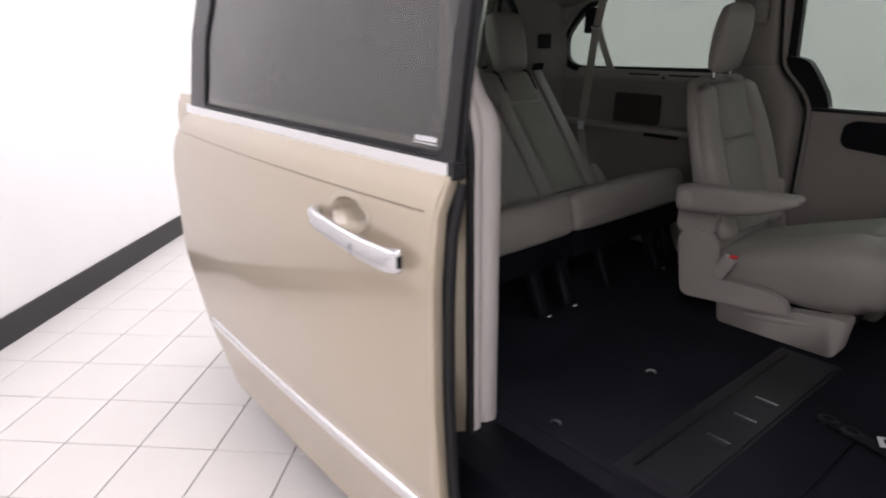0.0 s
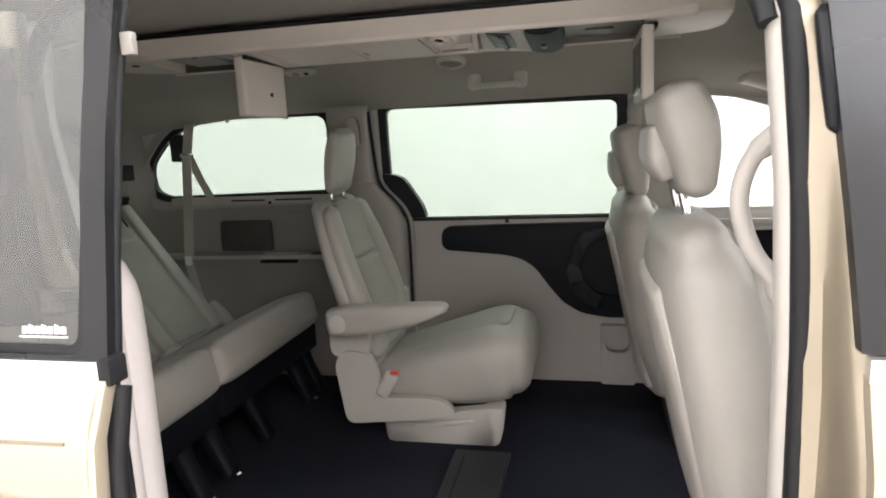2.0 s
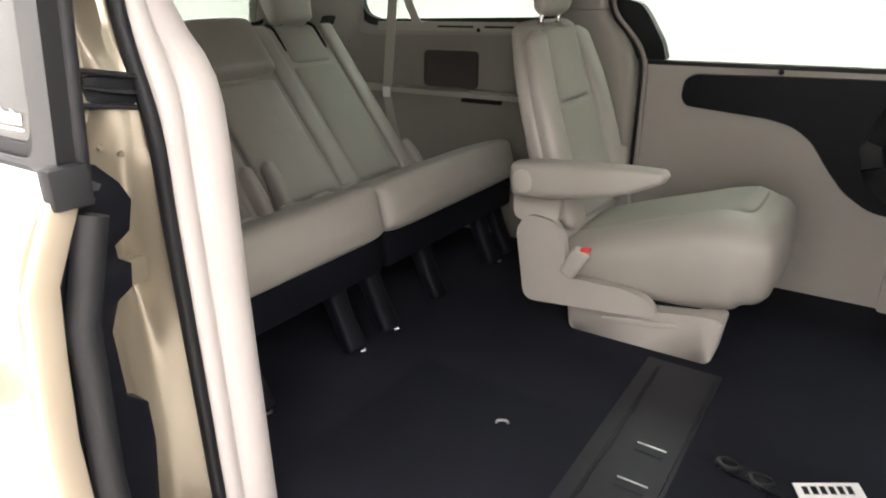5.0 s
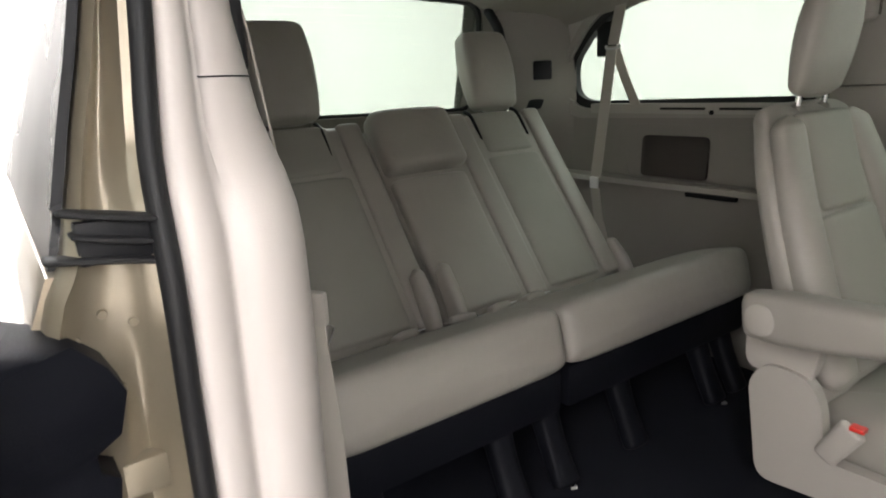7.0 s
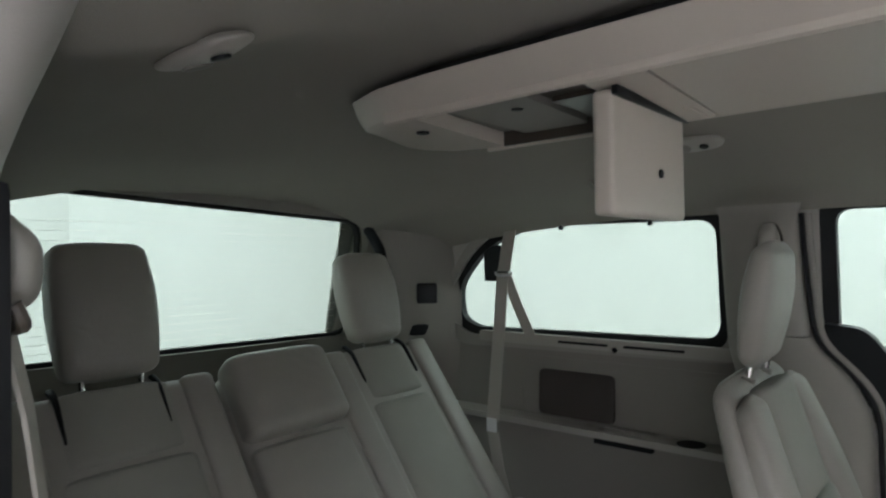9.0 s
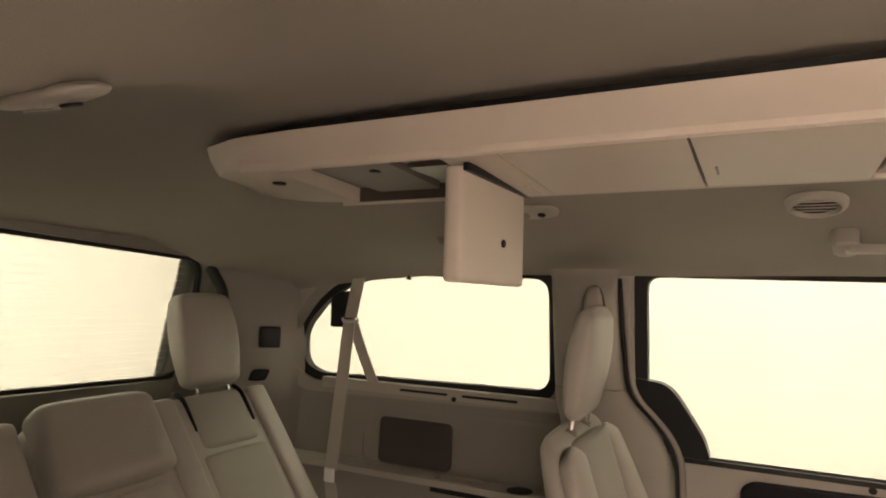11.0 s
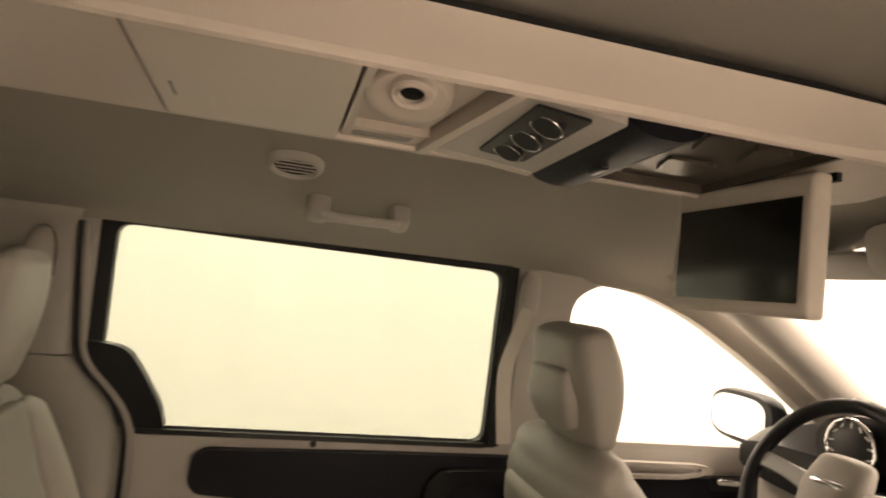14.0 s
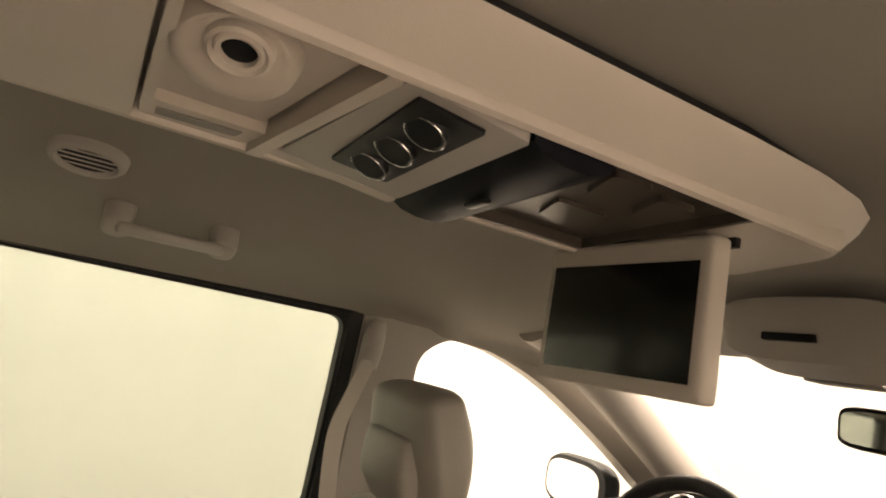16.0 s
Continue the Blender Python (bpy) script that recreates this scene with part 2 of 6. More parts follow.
def sheet(outer, holes, place, thick, cuts=0.12):
    """A plate with openings through it: 2D outlines, set into space by place(u, v, depth)."""
    bm = bmesh.new()

    def loop(poly):
        pts = []
        for a, b in zip(poly, list(poly[1:]) + [poly[0]]):
            a, b = Vector(a), Vector(b)
            k = max(1, int((b - a).length / cuts))
            pts += [a.lerp(b, i / k) for i in range(k)]
        vs = [bm.verts.new((p[0], p[1], 0)) for p in pts]
        return [bm.edges.new((vs[i], vs[(i + 1) % len(vs)])) for i in range(len(vs))]
    edges = loop(list(outer))
    for h in holes:
        edges += loop(list(h))
    bmesh.ops.triangle_fill(bm, use_beauty=True, use_dissolve=False, edges=edges)
    faces = list(bm.faces)
    bmesh.ops.recalc_face_normals(bm, faces=faces)
    top = {v: bm.verts.new((v.co.x, v.co.y, thick)) for v in list(bm.verts)}
    for f in faces:
        bm.faces.new([top[v] for v in reversed(f.verts)])
    for e in [e for e in bm.edges if len(e.link_faces) == 1 and e.verts[0] in top]:
        a, b = e.verts
        bm.faces.new((a, b, top[b], top[a]))
    for v in bm.verts:
        v.co = place(v.co.x, v.co.y, v.co.z)
    return bm


def plate(poly, place, thick):
    return sheet(poly, [], place, thick)


def disc(c, axis, r, depth, k=20, r2=None):
    c, t = Vector(c), Vector(axis).normalized()
    s = t.orthogonal().normalized()
    f = lambda d, rad: [c + t * d + (s * math.cos(2 * math.pi * j / k) + t.cross(s) * math.sin(2 * math.pi * j / k)) * rad for j in range(k)]
    return loft([f(0, r), f(depth * 0.8, r if r2 is None else r2), f(depth, (r if r2 is None else r2) * 0.9)])


def hoop(poly, g0, g1, place, d0, d1):
    """A frame that runs round an outline: from g1 to g0 outside it, from depth d0 to d1."""
    a, b = grown(poly, g0), grown(poly, g1)
    rings = [[place(p[0], p[1], d0) for p in a], [place(p[0], p[1], d1) for p in a], [place(p[0], p[1], d1) for p in b], [place(p[0], p[1], d0) for p in b]]
    return loft(rings, closed=True)


def grown(poly, g):
    """An outline widened by about g on every side."""
    c = Vector(((max(p[0] for p in poly) + min(p[0] for p in poly)) / 2, (max(p[1] for p in poly) + min(p[1] for p in poly)) / 2))
    xs, zs = max(p[0] for p in poly) - c.x, max(p[1] for p in poly) - c.y
    return [Vector((c.x + (p[0] - c.x) * (1 + g / xs), c.y + (p[1] - c.y) * (1 + g / zs))) for p in poly]


def skin_grid(us, low, high, place, thick, rows=14):
    """A curved plate of columns us, from low(u) to high(u)."""
    bm = bmesh.new()
    for d in (0.0, thick):
        g = [[bm.verts.new(place(u, low(u) + (high(u) - low(u)) * j / rows, d)) for j in range(rows + 1)] for u in us]
        for a, b in zip(g, g[1:]):
            for j in range(rows):
                bm.faces.new((a[j], a[j + 1], b[j + 1], b[j]) if d == 0 else (b[j], b[j + 1], a[j + 1], a[j]))
        edge = [r[0] for r in g] + g[-1][1:] + [r[-1] for r in g[-2::-1]] + g[0][-2:0:-1]
        if d == 0:
            first = edge
    for i in range(len(edge)):
        k = (i + 1) % len(edge)
        bm.faces.new((first[i], first[k], edge[k], edge[i]))
    return bm


def moved(bm, m):
    bm.transform(m)
    return bm


# ---------------------------------------------------------------- the showroom
HIGH = 3.1
PLAN = [(0.306, -5.0), (5.2, -5.0), (5.2, 3.6), (-5.6, 3.6), (-5.6, 0.873)]   # the floor plan, counter-clockwise


def flat(poly, z0, z1):
    bm = bmesh.new()
    return loft([[Vector((x, y, z)) for x, y in poly] for z in (z0, z1)], bm)


part("ground", flat(PLAN, -0.2, -0.006), GROUT, label="grey grout bed under the floor tiles", kind="structure", smooth=False)
part("ceiling", flat(PLAN, HIGH, HIGH + 0.15), CEILPAINT, label="white showroom ceiling", kind="structure", smooth=False)
for name, a, b in zip(("wall_south", "wall_east", "wall_north", "wall_far", "wall_west"), PLAN, PLAN[1:] + PLAN[:1]):
    a, b = Vector(a), Vector(b)
    way = (b - a).normalized()
    out_n = Vector((way.y, -way.x))
    wall = [a - way * 0.15, b + way * 0.15, b + way * 0.15 + out_n * 0.15, a - way * 0.15 + out_n * 0.15]
    part(name, flat([(p.x, p.y) for p in wall], -0.2, HIGH + 0.1), WALLPAINT, label="plain white painted showroom wall", kind="structure", smooth=False)
    bb = [a - out_n * 0.012, b - out_n * 0.012, b - out_n * 0.0005, a - out_n * 0.0005]
    part("baseboard", bevel(flat([(p.x, p.y) for p in bb], -0.004, 0.135), 0.003), BASEB, label="black vinyl baseboard along the white wall", kind="structure")


def indoors(p, gap):
    """Whether a place lies inside the plan, gap metres off its walls."""
    for a, b in zip(PLAN, PLAN[1:] + PLAN[:1]):
        a, b = Vector(a), Vector(b)
        way = (b - a).normalized()
        if (Vector((p[0], p[1])) - a).dot(Vector((-way.y, way.x))) < gap:
            return False
    return True


# ---------------------------------------------------------------- the van's shell
def inner(z):
    """Half width of the cabin's inside at a height."""
    zs = (0.35, 0.42, 0.70, 0.95, 1.06, 1.30, 1.51, 1.56, 1.60)
    ys = (0.79, 0.80, 0.835, 0.855, 0.862, 0.852, 0.832, 0.80, 0.74)
    return float(np.interp(z, zs, ys))


def left(u, v, d):
    return Vector((u, inner(v) + d, v))


def right(u, v, d):
    return Vector((u, -inner(v) - d, v))


van = thing("minivan", "champagne-gold minivan with beige interior, side door open", "minivan")

# floor with carpet and the two stowage lids
part("cabin_floor", block(-2.4, 1.5, -0.80, 0.87, FLOOR - 0.08, FLOOR, 0.01), CARPET, van, "black carpeted cabin floor")
part("door_sill", block(-0.86, 0.26, -0.972, -0.795, FLOOR - 0.16, FLOOR + 0.008, 0.018), NAVY, van, "dark plastic door sill")
part("rocker_panel", block(-0.9, 0.30, -0.975, -0.93, 0.13, 0.245, 0.02), GOLD, van)

# headliner
def liner(y, x):
    """Height of the headliner."""
    a = abs(y)
    ys = (0, 0.30, 0.44, 0.50, 0.56, 0.64, 0.74, 0.80, 0.83)
    zs = (1.684, 1.674, 1.642, 1.619, 1.596, 1.575, 1.554, 1.534, 1.508)
    if y < 0 and -0.98 < x < 0.24:
        zs = (1.684, 1.680, 1.674, 1.670, 1.666, 1.660, 1.652, 1.642, 1.625)
    z = float(np.interp(a, ys, zs))
    back = max(0.0, -1.25 - x)
    return z - 0.15 * back ** 1.6 * (1.0 if a < 0.6 else 0.75) - 0.05 * max(0.0, x - 0.15) ** 1.3 * 2.0


bm = bmesh.new()
xs = [-2.02 + 0.06 * i for i in range(48)]
ys = [-0.83, -0.815, -0.80, -0.77, -0.74, -0.69, -0.64, -0.60, -0.56, -0.53, -0.50, -0.47, -0.44, -0.37, -0.30, -0.2, -0.1, 0]
ys = ys + [-y for y in ys[-2::-1]]
grid = [[bm.verts.new((x, y, liner(y, x))) for y in ys] for x in xs if x < 0.75]
for a, b in zip(grid, grid[1:]):
    for i in range(len(ys) - 1):
        bm.faces.new((a[i], a[i + 1], b[i + 1], b[i]))
low = list(bm.faces)
ext = bmesh.ops.extrude_face_region(bm, geom=low)
bmesh.ops.translate(bm, verts=[v for v in ext["geom"] if isinstance(v, bmesh.types.BMVert)], vec=(0, 0, 0.02))
part("headliner", bm, CLOTH, van, "beige cloth headliner", angle=60)

# roof skin
bm = loft([ring((x, 0, 1.745 - 0.10 * max(0, -1.5 - x) - 0.12 * max(0, x - 0.3) ** 1.5), (0, 1, 0), (0, 0, 1), 0.80, 0.022, 5, 40) for x in (-2.2, -1.8, -1.3, -0.8, -0.3, 0.2, 0.7, 0.95)])
part("roof_panel", bm, GOLD, van, "champagne-gold roof panel")


# lower left side: sliding door trim and rear quarter trim
part("door_trim", sheet(rounded([(-0.70, 0.38), (0.24, 0.38), (0.24, 1.044), (-0.70, 1.044)], 0.02), [], lambda u, v, d: left(u, v, d), 0.05), PLASTIC, van, "beige door trim panel")
part("sill_seal", strip([left(x, 1.050, 0.012) for x in (-0.76, -0.5, -0.2, 0.1, 0.14)], (0, 1, 0), 0.018, 0.006), RUBBER, van)
inlay = [(-0.555, 1.005), (-0.53, 1.022), (-0.1, 1.028), (0.235, 1.03), (0.235, 0.655), (0.10, 0.655), (0.0, 0.672), (-0.07, 0.715), (-0.125, 0.78), (-0.175, 0.85), (-0.23, 0.888), (-0.30, 0.905), (-0.54, 0.925), (-0.56, 0.95)]
dark = part("armrest_inlay", bevel(sheet(rounded(inlay, 0.025), [], lambda u, v, d: left(u, v, d - 0.03), 0.028, 0.06), 0.006, 2, 50), NAVY, van, "dark navy plastic armrest inlay")
part("pull_cup", bevel(sheet(rounded([(0.00, 1.0), (0.23, 1.005), (0.23, 0.69), (0.07, 0.69), (-0.02, 0.74), (-0.06, 0.84)], 0.05), [rounded([(0.045, 0.965), (0.21, 0.97), (0.21, 0.745), (0.085, 0.745), (0.02, 0.785), (-0.005, 0.86)], 0.04)], lambda u, v, d: left(u, v, d - 0.055), 0.03, 0.05), 0.005), BLACK, dark)
part("belt_clip", disc(left(-0.290, 1.036, 0.0), (0, -1, 0.3), 0.008, 0.008, 12), BLACK, van)

quarter_lo = rounded([(-2.3, 0.38), (-0.72, 0.38), (-0.72, 0.905), (-2.3, 0.905)], 0.01)
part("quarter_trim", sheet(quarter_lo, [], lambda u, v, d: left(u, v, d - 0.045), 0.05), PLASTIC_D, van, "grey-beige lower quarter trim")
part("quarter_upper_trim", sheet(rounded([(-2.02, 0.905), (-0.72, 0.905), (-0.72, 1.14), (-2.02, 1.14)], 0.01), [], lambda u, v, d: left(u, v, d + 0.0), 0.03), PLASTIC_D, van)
part("quarter_ledge", bevel(sheet(rounded([(-1.98, -0.075), (-0.80, -0.075), (-0.80, 0.02), (-1.98, 0.02)], 0.015), [rounded([(-1.36, -0.058), (-1.20, -0.058), (-1.20, -0.012), (-1.36, -0.012)], 0.015)], lambda u, v, d: Vector((u, 0.848 + v, 0.900 + d)), 0.018), 0.004), PLASTIC, van, "beige moulded ledge")
part("ledge_tray", block(-1.365, -1.195, 0.788, 0.840, 0.880, 0.895, 0.004), BLACK, van)
part("cup_well", disc((-1.10, 0.812, 0.919), (0, 0, -1), 0.036, 0.012), BLACK, van)
part("speaker_grille", bevel(sheet(rounded([(-1.578, 0.925), (-1.328, 0.925), (-1.328, 1.062), (-1.578, 1.062)], 0.02), [], lambda u, v, d: left(u, v, d - 0.012), 0.012), 0.003), DARKGRILLE, van, "dark cloth speaker grille")
part("speaker_frame", bevel(sheet(rounded([(-1.66, 0.915), (-0.90, 0.915), (-0.90, 1.10), (-1.66, 1.10)], 0.03), [rounded([(-1.64, 0.921), (-0.92, 0.921), (-0.92, 1.085), (-1.64, 1.085)], 0.025)], lambda u, v, d: left(u, v, d - 0.005), 0.005), 0.002), PLASTIC_D, van)
part("window_ledge", sheet(rounded([(-1.80, 1.135), (-0.98, 1.135), (-0.98, 1.168), (-1.80, 1.168)], 0.006), [], lambda u, v, d: left(u, v, d - 0.022), 0.022), PLASTIC, van, "pale moulded window ledge")
for x0, x1 in ((-1.50, -1.34), (-1.29, -1.12)):
    part("ledge_slot", block(x0, x1, inner(1.15) - 0.026, inner(1.15) - 0.02, 1.148, 1.155), BLACK, van)
part("ledge_clip", disc(left(-1.317, 1.140, -0.022), (0, -1, 0), 0.007, 0.006, 10), BLACK, van)

# window band, left
SLIDE = rounded([(-0.778, 1.050), (0.146, 1.050), (0.146, 1.500), (-0.778, 1.512)], 0.035)
QUART = rounded([(-1.90, 1.20), (-1.84, 1.170), (-1.03, 1.180), (-1.03, 1.503), (-1.60, 1.510), (-1.78, 1.45), (-1.91, 1.31)], [0.05, 0.05, 0.05, 0.05, 0.12, 0.10, 0.08])
band = [(-2.02, 1.13), (-0.80, 1.13), (-0.79, 1.012), (0.17, 1.012), (0.24, 1.012), (0.24, 1.535), (-0.77, 1.535), (-0.80, 1.519), (-1.06, 1.519), (-1.09, 1.535), (-2.02, 1.535)]


part("window_band", sheet(band, [grown(SLIDE, 0.026), grown(QUART, 0.02)], lambda u, v, d: left(u, v, d), 0.035, 0.08), PLASTIC, van, "beige pillar and window trim")
for poly, side, tint, g in ((SLIDE, left, TINT, 0.024), (QUART, left, TINT, 0.02)):
    win = part("side_window", sheet(grown(poly, g + 0.01), [], lambda u, v, d: side(u, v, 0.040 + d), 0.004), tint, van, "tinted privacy glass pane")
    part("window_seal", hoop(poly, g + 0.004, -0.006, side, 0.006, 0.036), RUBBER, win, "black rubber window seal")
part("window_surround", bevel(hoop(QUART, 0.055, 0.019, left, -0.010, 0.004), 0.004, 2), SHADEPLASTIC, van, "rounded pale window surround")
part("window_edge", sheet(rounded([(0.147, 1.05), (0.178, 1.05), (0.178, 1.51), (0.147, 1.51)], 0.006), [], lambda u, v, d: left(u, v, d - 0.006), 0.012), RUBBER, van, "black window edge cover")
for x in (0.185, 0.2):
    part("pillar_groove", strip([left(x, z, -0.001) for z in (1.07, 1.2, 1.35, 1.5)], (1, 0, 0), 0.002, 0.0015), PLASTIC_D, van)
part("window_header", sheet([(-0.82, 1.512), (0.16, 1.502), (0.16, 1.520), (-0.82, 1.530)], [], lambda u, v, d: left(u, v, d - 0.004), 0.01), RUBBER, van)

# the middle pillar on the far side: an upper cover, and a lower one that swells out below the belt line
def pillar_ring(z, xl, xr, hd):
    return ring(((xl + xr) / 2, inner(z) - 0.01, z), (1, 0, 0), (0, 1, 0), (xr - xl) / 2, hd, 5, 40)


part("pillar_trim", loft([pillar_ring(*q) for q in ((1.53, -1.03, -0.83, 0.001), (1.518, -1.025, -0.836, 0.004), (1.50, -1.02, -0.841, 0.012), (1.46, -1.018, -0.843, 0.024), (1.40, -1.015, -0.840, 0.034), (1.30, -1.012, -0.835, 0.040), (1.214, -1.008, -0.826, 0.044), (1.212, -1.006, -0.828, 0.041))]), SHADEPLASTIC, van, "beige moulded pillar trim")
part("pillar_trim", loft([pillar_ring(*q) for q in ((1.212, -1.005, -0.828, 0.040), (1.209, -1.008, -0.822, 0.046), (1.184, -1.005, -0.805, 0.052), (1.164, -1.0, -0.786, 0.056), (1.144, -0.995, -0.766, 0.060), (1.124, -0.99, -0.749, 0.064), (1.104, -0.985, -0.735, 0.067), (1.056, -0.98, -0.714, 0.072), (0.98, -0.98, -0.706, 0.074), (0.6, -0.98, -0.70, 0.06), (0.42, -0.98, -0.70, 0.05))]), SHADEPLASTIC, van, "beige lower pillar trim swelling below the belt line")
edge = ((-0.836, 1.50), (-0.832, 1.40), (-0.826, 1.30), (-0.817, 1.225), (-0.796, 1.184), (-0.758, 1.144), (-0.726, 1.104), (-0.705, 1.056), (-0.697, 0.98), (-0.692, 0.7))
part("pillar_seal", tube(curve([(x, inner(z) - 0.020, z) for x, z in edge], 4), 0.0055, 8), RUBBER, van, "black rubber seal beside the pillar")
part("pillar_bead", tube(curve([(x + 0.013, inner(z) - 0.016, z) for x, z in edge], 4), 0.0085, 10), SHADEPLASTIC, van)
part("corner_cover", bevel(sheet(rounded([(-0.80, 1.06), (-0.622, 1.06), (-0.636, 1.11), (-0.685, 1.19), (-0.72, 1.235), (-0.80, 1.245)], [0.01, 0.01, 0.02, 0.06, 0.03, 0.01]), [], lambda u, v, d: left(u, v, d - 0.02), 0.04, 0.05), 0.006), BLACK, van, "black window corner cover")
anchor = part("belt_anchor", pad([((-0.90, 0.795, 1.375), 0.024, 0.014), ((-0.90, 0.791, 1.41), 0.025, 0.016), ((-0.90, 0.791, 1.45), 0.023, 0.015), ((-0.90, 0.794, 1.466), 0.017, 0.012)], (1, 0, 0), 2.4, 20, 0.012), PLASTIC, van, "seat belt shoulder anchor")
part("anchor_gap", tube(curve([(-0.927, 0.800, 1.375), (-0.927, 0.801, 1.43), (-0.917, 0.803, 1.468), (-0.90, 0.804, 1.479), (-0.883, 0.803, 1.468), (-0.873, 0.801, 1.43), (-0.873, 0.800, 1.375)], 4), 0.0025, 8), BAY, anchor)

# front door, left side
FRONT = rounded([(0.35, 1.075), (1.28, 1.075), (1.20, 1.14), (0.98, 1.285), (0.72, 1.425), (0.53, 1.485), (0.41, 1.492), (0.34, 1.44)], [0.03, 0.03, 0.02, 0.1, 0.1, 0.08, 0.05, 0.04])
for name, side, lab in (("front_door_frame", left, "beige front door and pillar trim"), ("front_door_frame", right, "beige front door and pillar trim")):
    x0 = 0.24 if side is left else 0.325
    fband = [(x0, 1.06), (1.42, 1.06), (1.30, 1.17), (1.05, 1.335), (0.76, 1.49), (0.60, 1.56), (x0, 1.56)]
    hole = FRONT if side is left else [(max(u, 0.36), v) for u, v in FRONT]
    part(name, sheet(fband, [hole], lambda u, v, d: side(u, v, d), 0.05, 0.08), PLASTIC, van, lab)
    win = part("front_window", sheet(grown(FRONT, 0.008), [], lambda u, v, d: side(u, v, 0.022 + d), 0.004), CLEAR, van, "clear front door glass")
    win.visible_shadow = False
    part("front_door_trim", sheet([(x0, 0.38), (1.42, 0.38), (1.42, 1.06), (x0, 1.06)], [], lambda u, v, d: side(u, v, d), 0.05), PLASTIC, van, "beige front door trim")
    part("front_armrest_inlay", bevel(sheet(rounded([(x0 + 0.06, 0.99), (1.25, 1.0), (1.25, 0.85), (0.9, 0.80), (0.5, 0.82), (x0 + 0.06, 0.86)], 0.05), [], lambda u, v, d: side(u, v, d - 0.03), 0.028, 0.06), 0.006), NAVY, van, "dark plastic front door inlay")
pull = [(0.48, 1.036), (0.74, 1.034), (0.79, 1.028), (0.765, 1.004), (0.70, 0.994), (0.50, 0.992)]
part("door_pull", bevel(sheet(rounded(pull, 0.016), [rounded([(0.50, 1.026), (0.735, 1.025), (0.762, 1.022), (0.75, 1.010), (0.70, 1.003), (0.51, 1.002)], 0.01)], lambda u, v, d: left(u, v, d - 0.045), 0.016, 0.05), 0.003), PLASTIC, van, "beige curved door pull")
part("lever_bezel", bevel(plate(rounded([(0.79, 1.0), (0.95, 0.998), (0.95, 0.965), (0.80, 0.962)], 0.015), lambda u, v, d: left(u, v, d - 0.036), 0.008), 0.002), BLACK, van)
part("door_lever", pad([(left(0.815, 0.990, -0.045), 0.008, 0.005), (left(0.87, 0.987, -0.047), 0.008, 0.006), (left(0.925, 0.985, -0.043), 0.007, 0.005)], (0, 0, 1), 2.6, 14, 0.006), CHROME, van, "chrome inside door lever")

# front belt on the far pillar
fb = thing("seat_belt", "beige front seat belt on the driver's pillar", "seat belt", "front seat belts", at=(0.20, 0.79, 1.43))
part("belt_cover", pad([((0.0, 0.012, -0.03), 0.022, 0.012), ((0.0, 0.008, 0.02), 0.026, 0.016), ((0.005, 0.012, 0.06), 0.02, 0.010)], (1, 0, 0), 2.6, 18, 0.012), PLASTIC, fb, "beige belt guide cover")
part("strap", strip(curve([(-0.005, -0.002, -0.02), (-0.03, -0.008, -0.09), (-0.05, -0.004, -0.17), (-0.045, 0.006, -0.25), (-0.03, 0.014, -0.36)], 5), (1, 0.3, 0), 0.022, 0.0012), STRAP, fb)

# tailgate and rear window
def tail(u, v, d):
    """Across the tailgate: u sideways, v height."""
    return Vector((-2.02 - 0.30 * max(0.0, 1.52 - v) - d - 0.06 * u * u, u, v))


REAR = rounded([(-0.58, 1.180), (0.555, 1.160), (0.585, 1.25), (0.535, 1.535), (-0.53, 1.590), (-0.60, 1.25)], [0.09, 0.09, 0.05, 0.06, 0.06, 0.05])
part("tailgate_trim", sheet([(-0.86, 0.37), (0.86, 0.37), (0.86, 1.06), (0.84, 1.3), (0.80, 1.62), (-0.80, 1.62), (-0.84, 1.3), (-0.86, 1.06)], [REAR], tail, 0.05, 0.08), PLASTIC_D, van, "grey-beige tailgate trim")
rear = part("rear_window", sheet(grown(REAR, 0.02), [], lambda u, v, d: tail(u, v, 0.03 + d), 0.004), TINT, van, "tinted rear window with heating wires")
part("rear_seal", hoop(REAR, 0.008, -0.012, tail, 0.008, 0.026), RUBBER, rear)
for i in range(16):
    v = 1.185 + i * 0.0215
    w = 0.50 - 0.05 * abs(v - 1.25)
    part("heating_wire", strip([tail(x, v, 0.028) for x in (-w, -w / 2, 0, w / 2, w)], (0, 0, 1), 0.0003, 0.0003), PLASTIC_D, rear, smooth=False)

